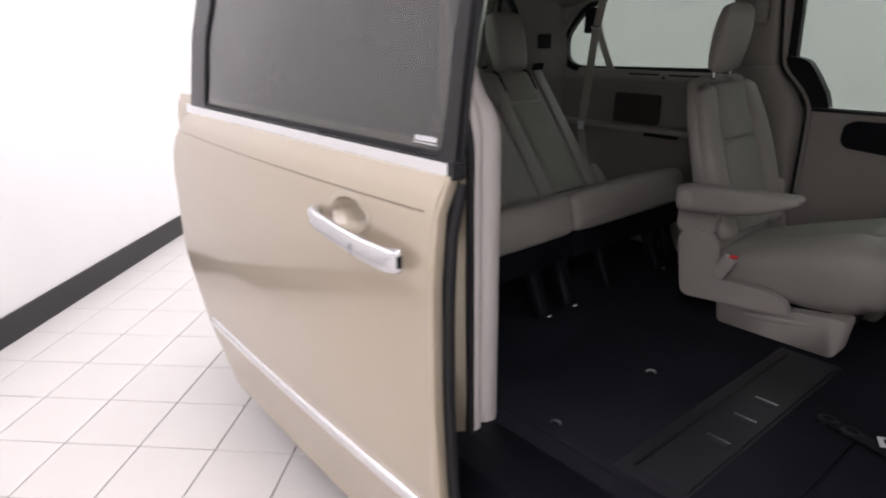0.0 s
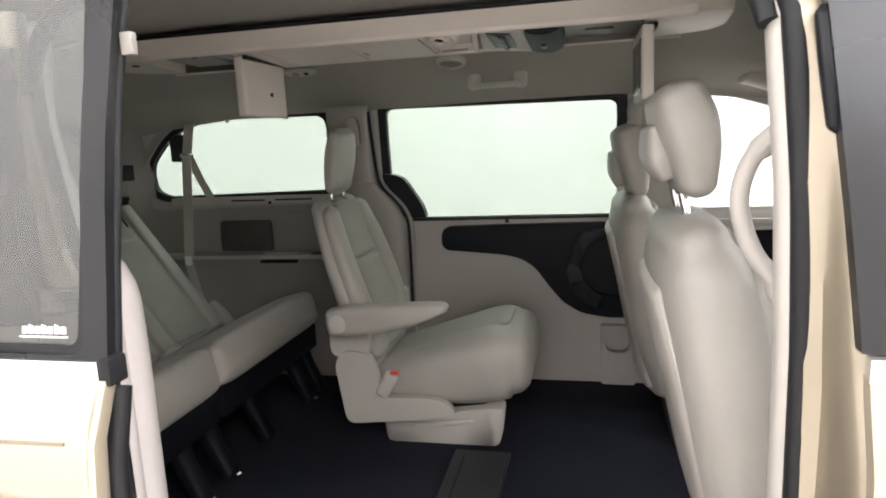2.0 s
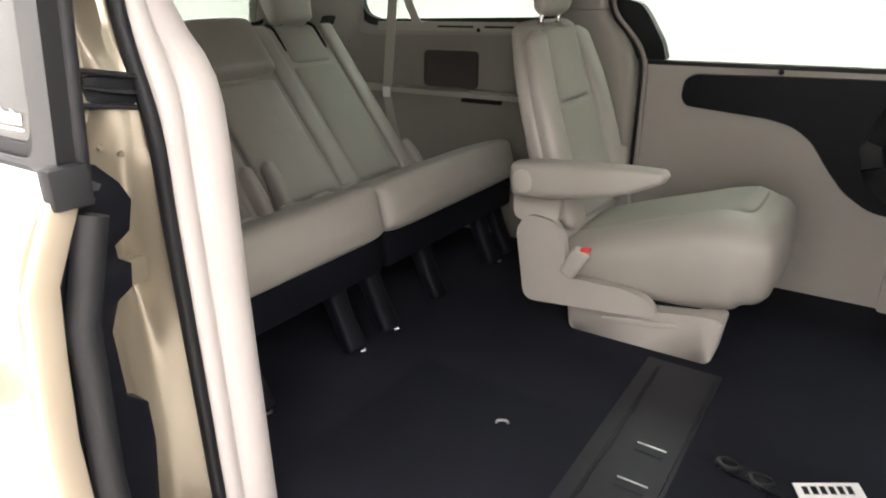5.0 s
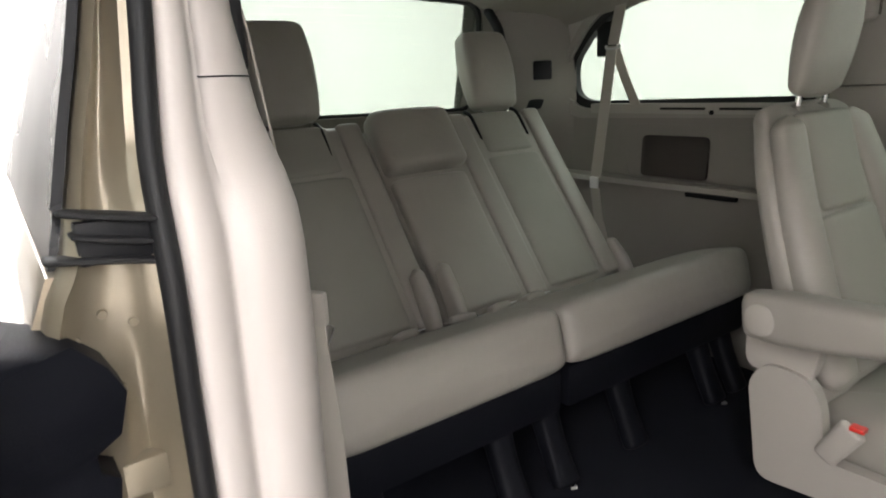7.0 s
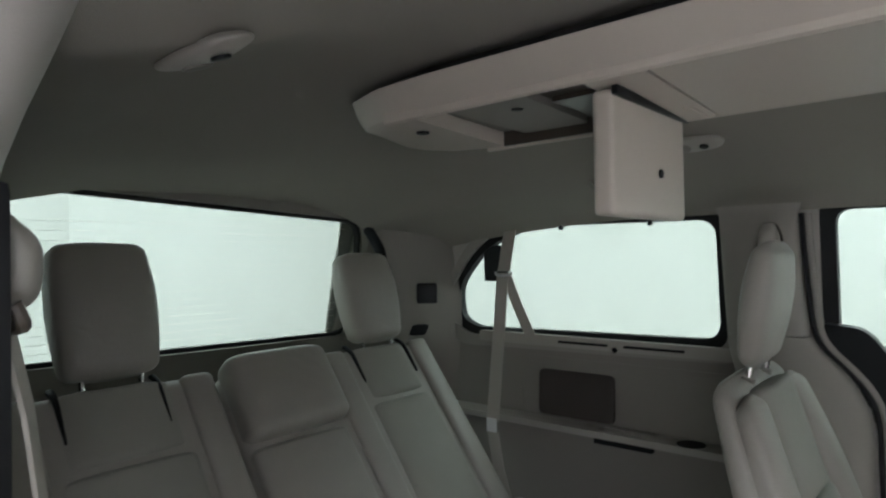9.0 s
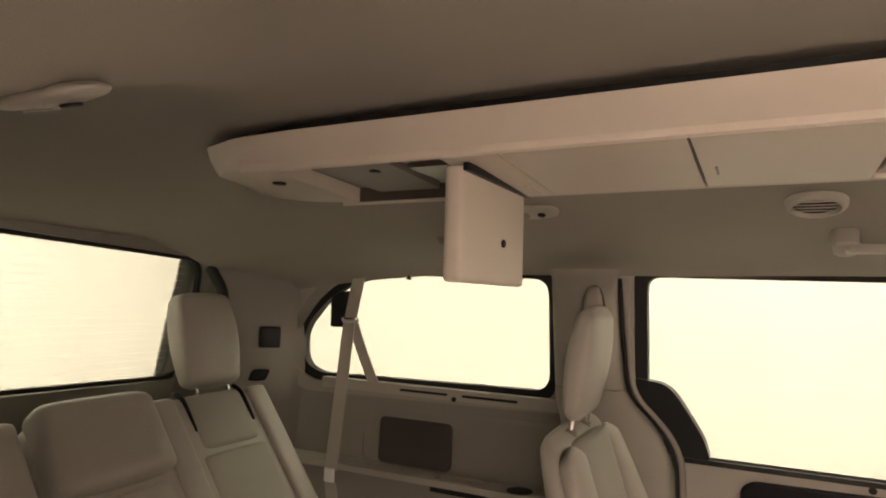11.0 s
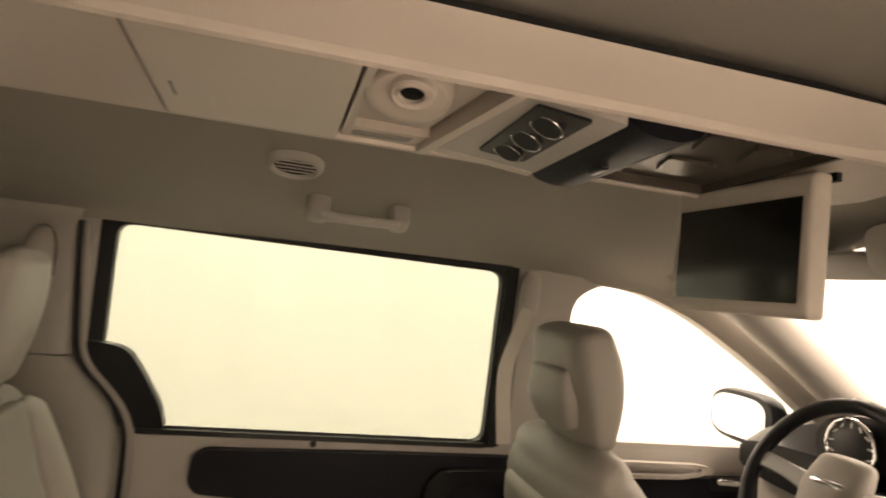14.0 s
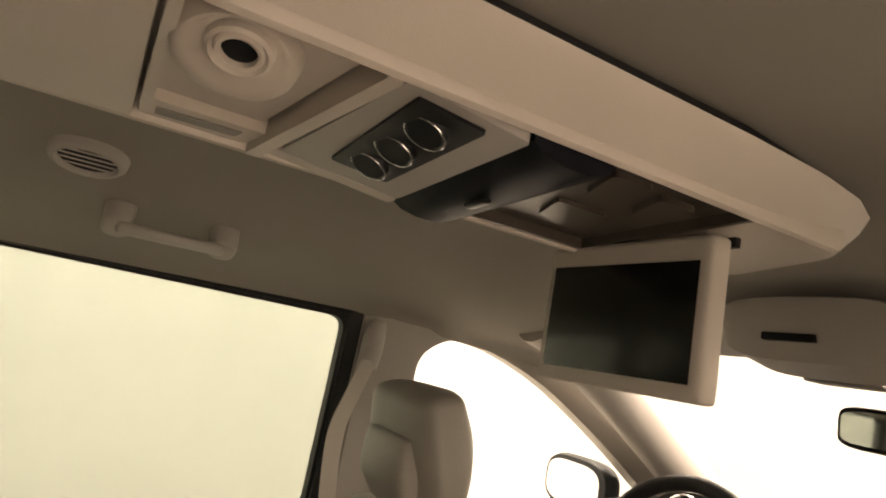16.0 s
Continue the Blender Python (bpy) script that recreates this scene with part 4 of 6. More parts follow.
def bench_seat():
    bench = thing("bench_seat", "three-place beige leather folding rear bench seat", "car seat", at=(-1.4, 0.0, FLOOR))
    a, b = Vector((-0.03, 0, 0.27)), Vector((-0.415, 0, 0.78))
    up = (b - a).normalized()
    fwd = Vector((up.z, 0, -up.x))
    L = (b - a).length
    base = a - fwd * 0.06
    for y0, y1 in ((-0.61, -0.115), (-0.098, 0.575)):
        back = part("backrest", lean_pad(base, up, fwd, y0, y1, 0.0, L, 0.06, 5, 0.03), LEATHER, bench, "folding leather backrest section")
        if y0 < -0.3:
            cols = ((-0.595, -0.465), (-0.455, -0.205), (-0.195, -0.122))
        else:
            cols = ((-0.092, 0.165), (0.175, 0.25), (0.26, 0.485), (0.495, 0.565))
        for i, (c0, c1) in enumerate(cols):
            wide = c1 - c0 > 0.15
            if wide and c0 > -0.3 and c1 < 0.3:
                part("centre_panel", lean_pad(base + fwd * 0.045, up, fwd, c0, c1, 0.02, L - 0.20, 0.028, 4), LEATHER, back, "leather centre back panel")
                part("centre_headrest", lean_pad(base + fwd * 0.058, up, fwd, c0 - 0.004, c1 + 0.012, L - 0.185, L + 0.015, 0.048, 4, 0.024), LEATHER, back, "folded down centre headrest")
            elif wide:
                part("back_insert", lean_pad(base + fwd * 0.043, up, fwd, c0, c1, 0.02, L - 0.168, 0.030, 4), INSERT, back, "leather back panel")
                part("upper_insert", lean_pad(base + fwd * 0.040, up, fwd, c0 + 0.01, c1 - 0.01, L - 0.158, L - 0.004, 0.030, 4), INSERT, back, "leather upper back panel")
            else:
                part("bolster", lean_pad(base + fwd * 0.041, up, fwd, c0, c1, 0.01, L - 0.004, 0.033, 4.5), LEATHER, back, "leather side bolster")
        if y0 < -0.3:
            headrest(back, b.x - 0.055, -0.302, b.z - 0.018, 0.208, 0.235, 0.11, 0.28)
            hy, hw = -0.335, 0.095
        else:
            headrest(back, b.x - 0.06, 0.444, b.z - 0.024, 0.198, 0.215, 0.105, 0.28)
            hy, hw = 0.376, 0.098
        for q in (-1, 1):
            part("post_slit", pad([(base + fwd * 0.0665 + up * (L - 0.10) + Vector((0, hy + q * hw, 0)), 0.0025, 0.004), (base + fwd * 0.066 + up * (L - 0.02) + Vector((0, hy + q * hw, 0)), 0.006, 0.005), (base + fwd * 0.05 + up * (L + 0.012) + Vector((0, hy + q * hw, 0)), 0.008, 0.006)], (0, 1, 0), 2.2, 10, 0.004), BLACK, back, "dark slit for the headrest post")
    for y0, y1 in ((-0.63, -0.0615), (-0.060, 0.66)):
        yc, hw = (y0 + y1) / 2, (y1 - y0) / 2
        part("seat_cushion", pad([((-0.06, yc, 0.205), hw, 0.05), ((0.08, yc, 0.262), hw, 0.058), ((0.21, yc, 0.312), hw, 0.068), ((0.315, yc, 0.338), hw - 0.002, 0.072)], (0, 1, 0), 9, 64, 0.034), LEATHER, bench, "beige leather bench cushion")
        part("cushion_frame", bevel(block(0.0, 0.335, y0 + 0.01, y1 - 0.01, 0.17, 0.27), 0.012), NAVY, bench, "dark plastic cushion frame")
    for y, lit in ((-0.54, True), (-0.222, True), (-0.083, True), (0.16, False), (0.493, True), (0.60, False)):
        lg = part("leg", pad([((0.27, y, 0.21), 0.036, 0.03), ((0.31, y, 0.1), 0.030, 0.024), ((0.355, y, 0.012), 0.034, 0.022)], (0, 1, 0), 3, 16, 0.01), NAVY, bench, "dark folding leg")
        if lit:
            part("striker", tube([(0.38, y - 0.007, 0.010), (0.388, y, 0.013), (0.38, y + 0.007, 0.010)], 0.0035, 8), BRUSHED, lg, "bright metal striker")
    # hinge covers between the sections and at the far end
    for y, k in ((-0.165, 1.0), (-0.085, 1.0), (0.575, 0.7)):
        part("hinge_cover", pad([((0.0, y, 0.255), 0.016, 0.03 * k), ((-0.03, y, 0.255 + 0.075 * k), 0.018, 0.034 * k), ((-0.075, y, 0.255 + 0.15 * k), 0.016, 0.026 * k)], (0, 1, 0), 2.6, 16, 0.02 * k), PLASTIC, bench, "beige hinge cover")
    return bench


def front_seat(y, s, x, lift, L, k):
    seat = thing("front_seat", "beige leather front seat with raised headrest", "car seat", "front seats", at=(x, y, FLOOR))
    up = Vector((-0.22, 0, 0.975)).normalized()
    fwd = Vector((up.z, 0, -up.x))
    base = Vector((-0.155, 0, 0.20))
    back = part("backrest", pad([(base, 0.20, 0.085), (base + up * 0.15, 0.235, 0.10), (base + up * L * 0.6, 0.24, 0.095), (base + up * L * 0.88, 0.226, 0.080), (base + up * (L - 0.014), 0.192, 0.060)], (0, 1, 0), 3.0, 32, 0.04), LEATHER, seat, "beige leather backrest")
    part("back_panel", pad([(base - fwd * 0.071 + up * f, w, 0.024) for f, w in ((0.02, 0.17), (0.2, 0.19), (L * 0.7, 0.18), (L * 0.86, 0.15))], (0, 1, 0), 3.2, 24, 0.02), PLASTIC, back, "map pocket panel on the seat's back")
    for q in (-1, 1):
        part("bolster", pad([(base + fwd * 0.05 + up * f + Vector((0, q * o, 0)), 0.05, 0.040) for f, o in ((0.05, 0.155), (0.2, 0.178), (L * 0.65, 0.168), (L * 0.86, 0.132))], (0, 1, 0), 3.0, 20, 0.03), LEATHER, back, "leather side bolster")
    part("back_insert", lean_pad(base + fwd * 0.045, up, fwd, -0.13, 0.13, 0.03, L - 0.015, 0.03), INSERT, back, "perforated leather centre panel")
    # headrest: a rear shell wrapped by a deeper cushion, which overhangs it on top and at the sides
    hc = base + up * (L + 0.075 + lift)
    hu, hf = Vector((-0.06, 0, 0.998)), Vector((0.998, 0, 0.06))
    hr = part("headrest", pad([(hc + hu * 0.0 + hf * 0.030, 0.112, 0.036), (hc + hu * 0.06 * k + hf * 0.026, 0.128, 0.047), (hc + hu * 0.12 * k + hf * 0.018, 0.129, 0.053), (hc + hu * 0.168 * k + hf * 0.008, 0.119, 0.048)], (0, 1, 0), 3.4, 36, 0.028), LEATHER, back, "stuffed leather headrest")
    part("headrest_shell", pad([(hc + hu * 0.022 * k - hf * 0.012, 0.074, 0.026), (hc + hu * 0.06 * k - hf * 0.024, 0.086, 0.030), (hc + hu * 0.108 * k - hf * 0.028, 0.078, 0.022)], (0, 1, 0), 3.6, 28, 0.012), LEATHER, hr, "smooth leather headrest back")
    for q in (-1, 1):
        part("headrest_post", tube([hc + Vector((0, q * 0.055, 0)) - up * 0.11 + fwd * 0.004, hc + Vector((0, q * 0.055, 0)) + up * 0.03 + fwd * 0.004], 0.0075), CHROME, hr, "chrome headrest post")
        part("post_collar", disc(base + up * (L + 0.020) + fwd * 0.004 + Vector((0, q * 0.055, 0)), up, 0.014, 0.012, 16), PLASTIC, hr)
    part("seat_cushion", pad([((-0.12, 0, 0.20), 0.23, 0.09), ((0.1, 0, 0.22), 0.25, 0.10), ((0.36, 0, 0.235), 0.24, 0.09)], (0, 1, 0), 3.4, 32, 0.05), LEATHER, seat, "beige leather seat cushion")
    part("seat_base", block(-0.16, 0.38, -0.2, 0.2, 0.0, 0.14, 0.02), NAVY, seat, "dark seat base")
    part("side_shield", bevel(plate(rounded([(-0.2, 0.08), (0.36, 0.08), (0.40, 0.16), (0.1, 0.2), (-0.12, 0.22), (-0.2, 0.2)], 0.04), lambda u, v, d: Vector((u, s * (0.225 + d), v)), 0.035), 0.008), PLASTIC, seat, "beige plastic side shield")
    return seat


captain_chair()
bench_seat()
front_seat(0.445, 1, 0.44, -0.028, 0.573, 1.0)
front_seat(-0.47, -1, 0.485, 0.015, 0.620, 0.82)


# ---------------------------------------------------------------- overhead console and screens
def overhead_console():
    con = thing("overhead_console", "long beige overhead console with two lowered screens", "console", at=(-0.45, 0.0, 1.60))
    x0, x1 = -0.87, 0.80
    secs = []
    for x, f in ((x0, 0.3), (x0 + 0.015, 0.55), (x0 + 0.06, 0.8), (x0 + 0.14, 0.95), (-0.71, 0.965), (-0.709, 0.965), (x0 + 0.25, 1), (-0.3, 1), (0, 1), (0.3, 1), (x1 - 0.30, 1), (x1 - 0.20, 0.98), (0.604, 0.978), (0.605, 0.978), (x1 - 0.12, 0.92), (x1 - 0.06, 0.80), (x1 - 0.03, 0.68), (x1 - 0.01, 0.50), (x1, 0.30)):
        c, w = -0.033, 0.135 * f
        rise = 0.012 * (1 - f)
        deep = 0.030 if -0.7095 < x < 0.6045 else rise      # the middle is hollow and closed by lids
        secs.append([Vector((x, c - w - 0.048 * f, 0.056)), Vector((x, c - w - 0.043 * f, 0.049)), Vector((x, c - w - 0.012, 0.030 + rise)), Vector((x, c - w - 0.004, 0.023 + rise)), Vector((x, c - w, 0.021 + deep)), Vector((x, c + w, 0.008 + deep)), Vector((x, c + w + 0.006, 0.011 + rise)), Vector((x, c + w + 0.04, 0.072))])
    # added black strip: the shade in the gap between console and headliner
    part("console_gap_shade", loft([[Vector((x, y, 0.050)), Vector((x, y + 0.012, 0.050)), Vector((x, y + 0.012, 0.066)), Vector((x, y, 0.066))] for x, y in ((-0.74, -0.180), (-0.62, -0.208), (0.0, -0.210), (0.50, -0.210), (0.62, -0.198))]), RUBBER, con, "dark strip standing for the shade in the gap under the headliner")
    part("console_body", loft(secs), CONSOLE, con, "beige moulded console body", angle=60)

    def under(x, y, d=0.0):
        """A place on the console's underside, d below it."""
        return Vector((x + 0.45, y, 0.021 - (y + 0.168) * 0.048 - d))

    def lid(name, poly, mat, d=0.004, label="", r=0.006, bev=0.0015):
        return part(name, bevel(plate(rounded(poly, r), lambda u, v, q: under(u, v, q - 0.028), d + 0.028), bev), mat, con, label)
    n, f = -0.158, 0.092
    lid("bin_lid", [(-0.79, n), (-0.572, n), (-0.572, f), (-0.79, f)], CONSOLE, label="smooth beige storage bin lid")
    lid("bin_lid", [(-0.568, n), (-0.3755, n), (-0.3755, f), (-0.568, f)], CONSOLE, label="smooth beige storage bin lid")
    lid("hinge_panel", [(-0.872, n), (-0.794, n), (-0.794, f), (-0.872, f)], CONSOLE, label="beige panel before the bin lids")
    for y, wd, d in ((n - 0.006, 0.007, 0.008), (f + 0.006, 0.006, 0.005)):
        part("console_lip", loft([[under(x, y - wd, -0.026), under(x, y - wd, 0.0), under(x, y - wd * 0.7, d * 0.7), under(x, y, d), under(x, y + wd * 0.7, d * 0.7), under(x, y + wd, 0.0), under(x, y + wd, -0.026)] for x in (-1.20, -1.0, -0.6, -0.2, 0.1, 0.26)]), CONSOLE, con, "rounded console lip")
    for x in (-0.806, -0.814):
        lid("rib", [(x - 0.002, 0.02), (x + 0.002, 0.02), (x + 0.002, f), (x - 0.002, f)], CONSOLE, 0.006, r=0.001, bev=0.001)
    lid("finger_tab", [(-0.552, -0.02), (-0.549, -0.02), (-0.549, 0.02), (-0.552, 0.02)], PLASTIC_D, 0.0055, r=0.001, bev=0)
    # air nozzle in its sunken field
    sq = lid("nozzle_panel", [(-0.371, n), (-0.242, n), (-0.278, f), (-0.371, f)], CONSOLE, -0.012, "beige sunken air nozzle panel", 0.003)
    part("panel_ledge", bevel(plate(rounded([(-0.370, 0.046), (-0.262, 0.046), (-0.278, f), (-0.370, f)], 0.006), lambda u, v, q: under(u, v, q - 0.028), 0.026), 0.004), CONSOLE, sq)
    part("panel_ledge", bevel(plate([(-0.371, n), (-0.362, n), (-0.362, 0.05), (-0.371, 0.05)], lambda u, v, q: under(u, v, q - 0.028), 0.032), 0.002), CONSOLE, sq)
    c = under(-0.322, -0.088, 0.004)
    circle = [2 * math.pi * k / 32 for k in range(32)]
    ax = Vector((-0.06, -0.36, -0.93)).normalized()
    sx = (Vector((1, 0, 0)) - ax * ax.x).normalized()
    sy = ax.cross(sx)
    top = c + Vector((-0.004, -0.032, 0)) + ax * 0.006

    def turned(d, r, o=0.0):
        return [top + Vector((0.002, o, 0)) + ax * d + (sx * math.cos(a) + sy * math.sin(a)) * r for a in circle]
    noz = part("air_nozzle", loft([turned(-0.036, 0.045, 0.020), turned(-0.014, 0.044, 0.019), turned(-0.005, 0.0415, 0.017), turned(-0.002, 0.037, 0.014), turned(-0.003, 0.032, 0.010), turned(-0.006, 0.028, 0.005), turned(-0.007, 0.0225), turned(-0.001, 0.0215), turned(0.001, 0.019), turned(-0.002, 0.0165), turned(0.001, 0.0150), turned(0.0, 0.0122), turned(-0.008, 0.0115)], cap=False), CONSOLE, sq, "round beige air nozzle")
    part("nozzle_hole", disc(top - ax * 0.007 + Vector((0.002, 0, 0)), ax, 0.0118, 0.003, 20), BLACK, noz)
    part("light_slot", bevel(plate([(-0.358, 0.062), (-0.285, 0.058), (-0.289, 0.074), (-0.358, 0.078)], lambda u, v, q: under(u, v, q - 0.002), 0.002), 0.001), PLASTIC_D, sq)
    lid("divider_rib", [(-0.237, n), (-0.225, n), (-0.260, f), (-0.274, f)], CONSOLE, 0.007, "slanted beige divider rib", 0.003, 0.003)
    # control panel with three knobs
    def tilt(u, v, q):
        """A place on the control panel, which leans towards the rear."""
        return under(u, v, 0.003 + (u + 0.221) * 0.10 + q)

    def leaning(poly):
        return bevel(plate(poly, lambda u, v, q: tilt(u, v, 0.0) if q else under(u, v, -0.026), 0.03), 0.0015)
    cp = part("control_panel", leaning(rounded([(-0.221, n), (-0.118, n), (-0.118, 0.07), (-0.246, 0.07)], 0.006)), PLASTIC, con, "beige climate control panel")
    blk = part("control_inset", bevel(plate(rounded([(-0.208, -0.146), (-0.150, -0.146), (-0.150, 0.030), (-0.208, 0.030)], 0.004), lambda u, v, q: tilt(u, v, q), 0.003), 0.001), BLACK, cp, "black control inset")
    lean = Vector((-0.42, -0.10, -0.90)).normalized()
    la = (Vector((1, 0, 0)) - lean * lean.x).normalized()
    lb = lean.cross(la)
    for y in (-0.110, -0.056, -0.002):
        kc = tilt(-0.180, y, 0.001)
        k = part("knob", disc(kc, lean, 0.0185, 0.007, 28, 0.0165), BLACK, blk, "black control knob")
        part("knob_ring", tube([kc + lean * 0.0066 + (la * math.cos(a) + lb * math.sin(a)) * 0.0174 for a in [2 * math.pi * i / 28 for i in range(28)]], 0.0009, 8, closed=True), CHROME, k, "chrome knob ring")
    part("panel_cheek", leaning(rounded([(-0.248, 0.072), (-0.118, 0.072), (-0.118, f), (-0.256, f)], 0.003)), CONSOLE, con)
    bar = part("sunglass_bin", bevel(loft([[under(x, n, d) , under(x, f - 0.005, d), under(x, f - 0.005, -0.026), under(x, n, -0.026)] for x, d in ((-0.116, 0.010), (-0.105, 0.017), (-0.085, 0.021), (-0.06, 0.021), (-0.04, 0.014), (-0.03, 0.002))]), 0.004), NAVY, con, "dark flip-down storage bin")
    part("bin_latch", pad([(under(-0.078, -0.04, 0.024), 0.006, 0.003), (under(-0.078, -0.012, 0.024), 0.006, 0.003)], (1, 0, 0), 2.5, 14, 0.004), GLOSSBLACK, bar, "gloss black latch button")
    # the sunken bays of the two screens
    for x0b, x1b, floor_d in ((-0.028, 0.152, -0.012), (-1.158, -0.876, -0.024)):
        bay = lid("screen_bay", [(x0b, n), (x1b, n), (x1b, f), (x0b, f)], BAY, floor_d, "dark recessed screen bay", 0.004, 0)
        lid("bay_liner", [(x1b - 0.004, n), (x1b + 0.002, n), (x1b + 0.002, f), (x1b - 0.004, f)], BAY, 0.0 if x0b > -0.5 else -0.02, r=0.001, bev=0)
        lid("bay_liner", [(x0b, f - 0.006), (x1b, f - 0.006), (x1b, f + 0.002), (x0b, f + 0.002)], BAY, 0.001, r=0.001, bev=0)
        if x0b > -0.5:
            inside = (((0.0, -0.12), (0.05, -0.06), 0.006), ((0.07, -0.11), (0.12, -0.05), 0.007), ((0.02, -0.02), (0.09, 0.04), 0.005))
        else:
            inside = (((-1.125, -0.135), (-0.985, 0.075), 0.012), ((-0.98, -0.05), (-0.90, 0.075), 0.008))
        for (a0, b0), (a1, b1), h in inside:
            part("bay_panel", bevel(plate(rounded([(a0, b0), (a1, b0), (a1, b1), (a0 + 0.02, b1)], 0.008), lambda u, v, q: under(u, v, q + floor_d), h), 0.003), PLASTIC_D if a0 < -1.1 else BAY, bay)
    part("bay_button", disc(under(-1.03, -0.06, -0.013), (0, 0, -1), 0.009, 0.003, 16), BLACK, con)
    part("end_notch", pad([(Vector((0.625, -0.196, 0.055)), 0.007, 0.005), (Vector((0.65, -0.189, 0.055)), 0.007, 0.005)], (0, 0, 1), 2.4, 12, 0.005), BLACK, con, "dark notch at the console's end")
    part("mic_hole", disc(under(-1.205, -0.076, 0.0), (0, 0, -1), 0.011, 0.003, 16), BLACK, con)
    return con


con = overhead_console()


def screen_unit(x, y, face, z0=-0.146, z1=0.012, w=0.125, name="rear"):
    """A lowered screen; face: 1 looks forward, -1 looks back."""
    t = 0.014
    pnl = part("screen_panel", block(x - t, x + t, y - w, y + w, z0, z1, 0.008, 3), CONSOLE, con, "beige screen housing")
    fx = x + face * (t + 0.0005)
    part("screen", block(min(fx, fx + face * 0.0015), max(fx, fx + face * 0.0015), y - w + 0.014, y + w - 0.014, z0 + 0.017, z0 + 0.142, 0.0006), SCREEN, pnl, "dark switched-off screen")
    part("hinge_slit", block(x - 0.004 - face * 0.018, x + 0.004 - face * 0.018, y - w - 0.002, y + w + 0.002, 0.003, 0.014, 0.001), BLACK, pnl)
    part("panel_button", disc((x - face * (t + 0.0), y + 0.025, z0 + 0.062), (-face, 0, 0), 0.006, 0.003, 14), BLACK, pnl)
    return pnl


screen_unit(-0.410, -0.012, -1, z0=-0.142, w=0.118)
screen_unit(0.612, 0.014, -1, z0=-0.158, w=0.126)


# ---------------------------------------------------------------- sliding door, open
def sliding_door():
    off = Vector((-0.625, -1.08, 0.15))
    door = thing("sliding_door", "champagne-gold sliding door standing open beside the van", "car door", at=off + Vector((0.045, 0.0, 0.05)))

    def out(u, v, d):
        """On the door's outer skin; u back from its front edge, v height over the ground, d inwards."""
        bulge = float(np.interp(v, (0.15, 0.27, 0.40, 0.60, 0.85, 0.98, 1.02, 1.06, 1.3, 1.62), (0.022, 0.040, 0.050, 0.058, 0.055, 0.042, 0.03, 0.005, -0.012, -0.055)))
        crown = (0.03 if v < 1.06 else 0.012) * (1 - ((u - 0.5) / 1.15) ** 2)
        fx = float(np.interp(v, (0.2, 0.9, 1.06, 1.35, 1.62), (-0.585, -0.587, -0.59, -0.568, -0.535)))
        return Vector((fx - u, -1.05 - bulge - crown + d, v)) - off

    def arch(u):
        return 0.10 + max(0.0, (u - 1.2) / 0.27) ** 1.4 * 0.40

    us = [0.0, 0.006, 0.02, 0.05, 0.10, 0.15] + [0.18 + 0.01 * i for i in range(20)] + [0.05 * i for i in range(8, 30)] + [1.475, 1.49]
    bm = skin_grid(us, arch, lambda u: 1.058 - max(0.0, u - 1.38) * 1.3, out, 0.015, 90)
    cup = []
    for f in bm.faces:
        c = f.calc_center_median() + off
        if ((-0.588 - c.x - 0.275) / 0.085) ** 2 + ((c.z - 0.938) / 0.05) ** 2 < 0.72:
            cup.append(f)
    bmesh.ops.delete(bm, geom=cup, context="FACES")
    part("door_skin", bm, GOLD, door, "champagne-gold door skin")
    # the crease is drawn as a thin strip in the shaded paint
    part("crease", strip([out(u, 0.995 - 0.004 * math.sin(u * 2), -0.0005) for u in [0.03 + 0.05 * i for i in range(28)]], (0, 0, 1), 0.0022, 0.0012), SHADEGOLD, door)
    frame_o = [(0.0, 1.07), (1.38, 1.07), (1.34, 1.3), (1.27, 1.52), (1.15, 1.575), (0.0, 1.62)]
    hole = rounded([(0.034, 1.085), (1.25, 1.085), (1.215, 1.3), (1.14, 1.50), (0.034, 1.57)], 0.02)
    part("window_frame", sheet(frame_o, [hole], lambda u, v, d: out(u, v, d), 0.02, 0.08), GLOSSBLACK, door, "gloss black window frame")
    part("window_lip", hoop(hole, 0.002, -0.010, out, 0.004, 0.012), RUBBER, door)
    g = part("door_window", sheet(grown(hole, 0.01), [], lambda u, v, d: out(u, v, d + 0.008), 0.004, 0.08), DARKTINT, door, "dark privacy glass pane")
    part("belt_moulding", strip([out(u, 1.069, -0.006) for u in (0.004, 0.25, 0.5, 0.75, 1.0, 1.2, 1.39)], (0, 0, 1), 0.013, 0.006), CHROME, door, "chrome belt moulding")
    part("belt_end", moved(block(-0.006, 0.012, -0.012, 0.02, -0.018, 0.016, 0.004), Matrix.Translation(out(0.0, 1.069, 0.0))), RUBBER, door)
    low = part("lower_moulding", pad([(out(u, 0.325, -0.004), 0.017, 0.010) for u in (0.02, 0.25, 0.5, 0.75, 1.0, 1.28)], (0, 0, 1), 3, 16, 0.01), CHROME, door, "chrome lower moulding")
    part("front_edge", loft([[out(0.004, z, -0.002), out(-0.006, z, 0.004), out(-0.008, z, 0.018), out(-0.002, z, 0.030), out(0.02, z, 0.034), out(0.04, z, 0.034), out(0.04, z, 0.01)] for z in [0.10 + 0.0685 * i for i in range(15)]]), GOLD, door, "painted folded door edge")
    part("edge_seal", tube([out(0.003, z, 0.048) for z in (0.18, 0.4, 0.6, 0.8, 0.95, 1.04)], 0.014), RUBBER, door, "black rubber edge seal")
    part("frame_seal", tube([out(0.004, z, 0.02) for z in (1.06, 1.2, 1.4, 1.58)], 0.007), RUBBER, door, "black rubber frame seal")
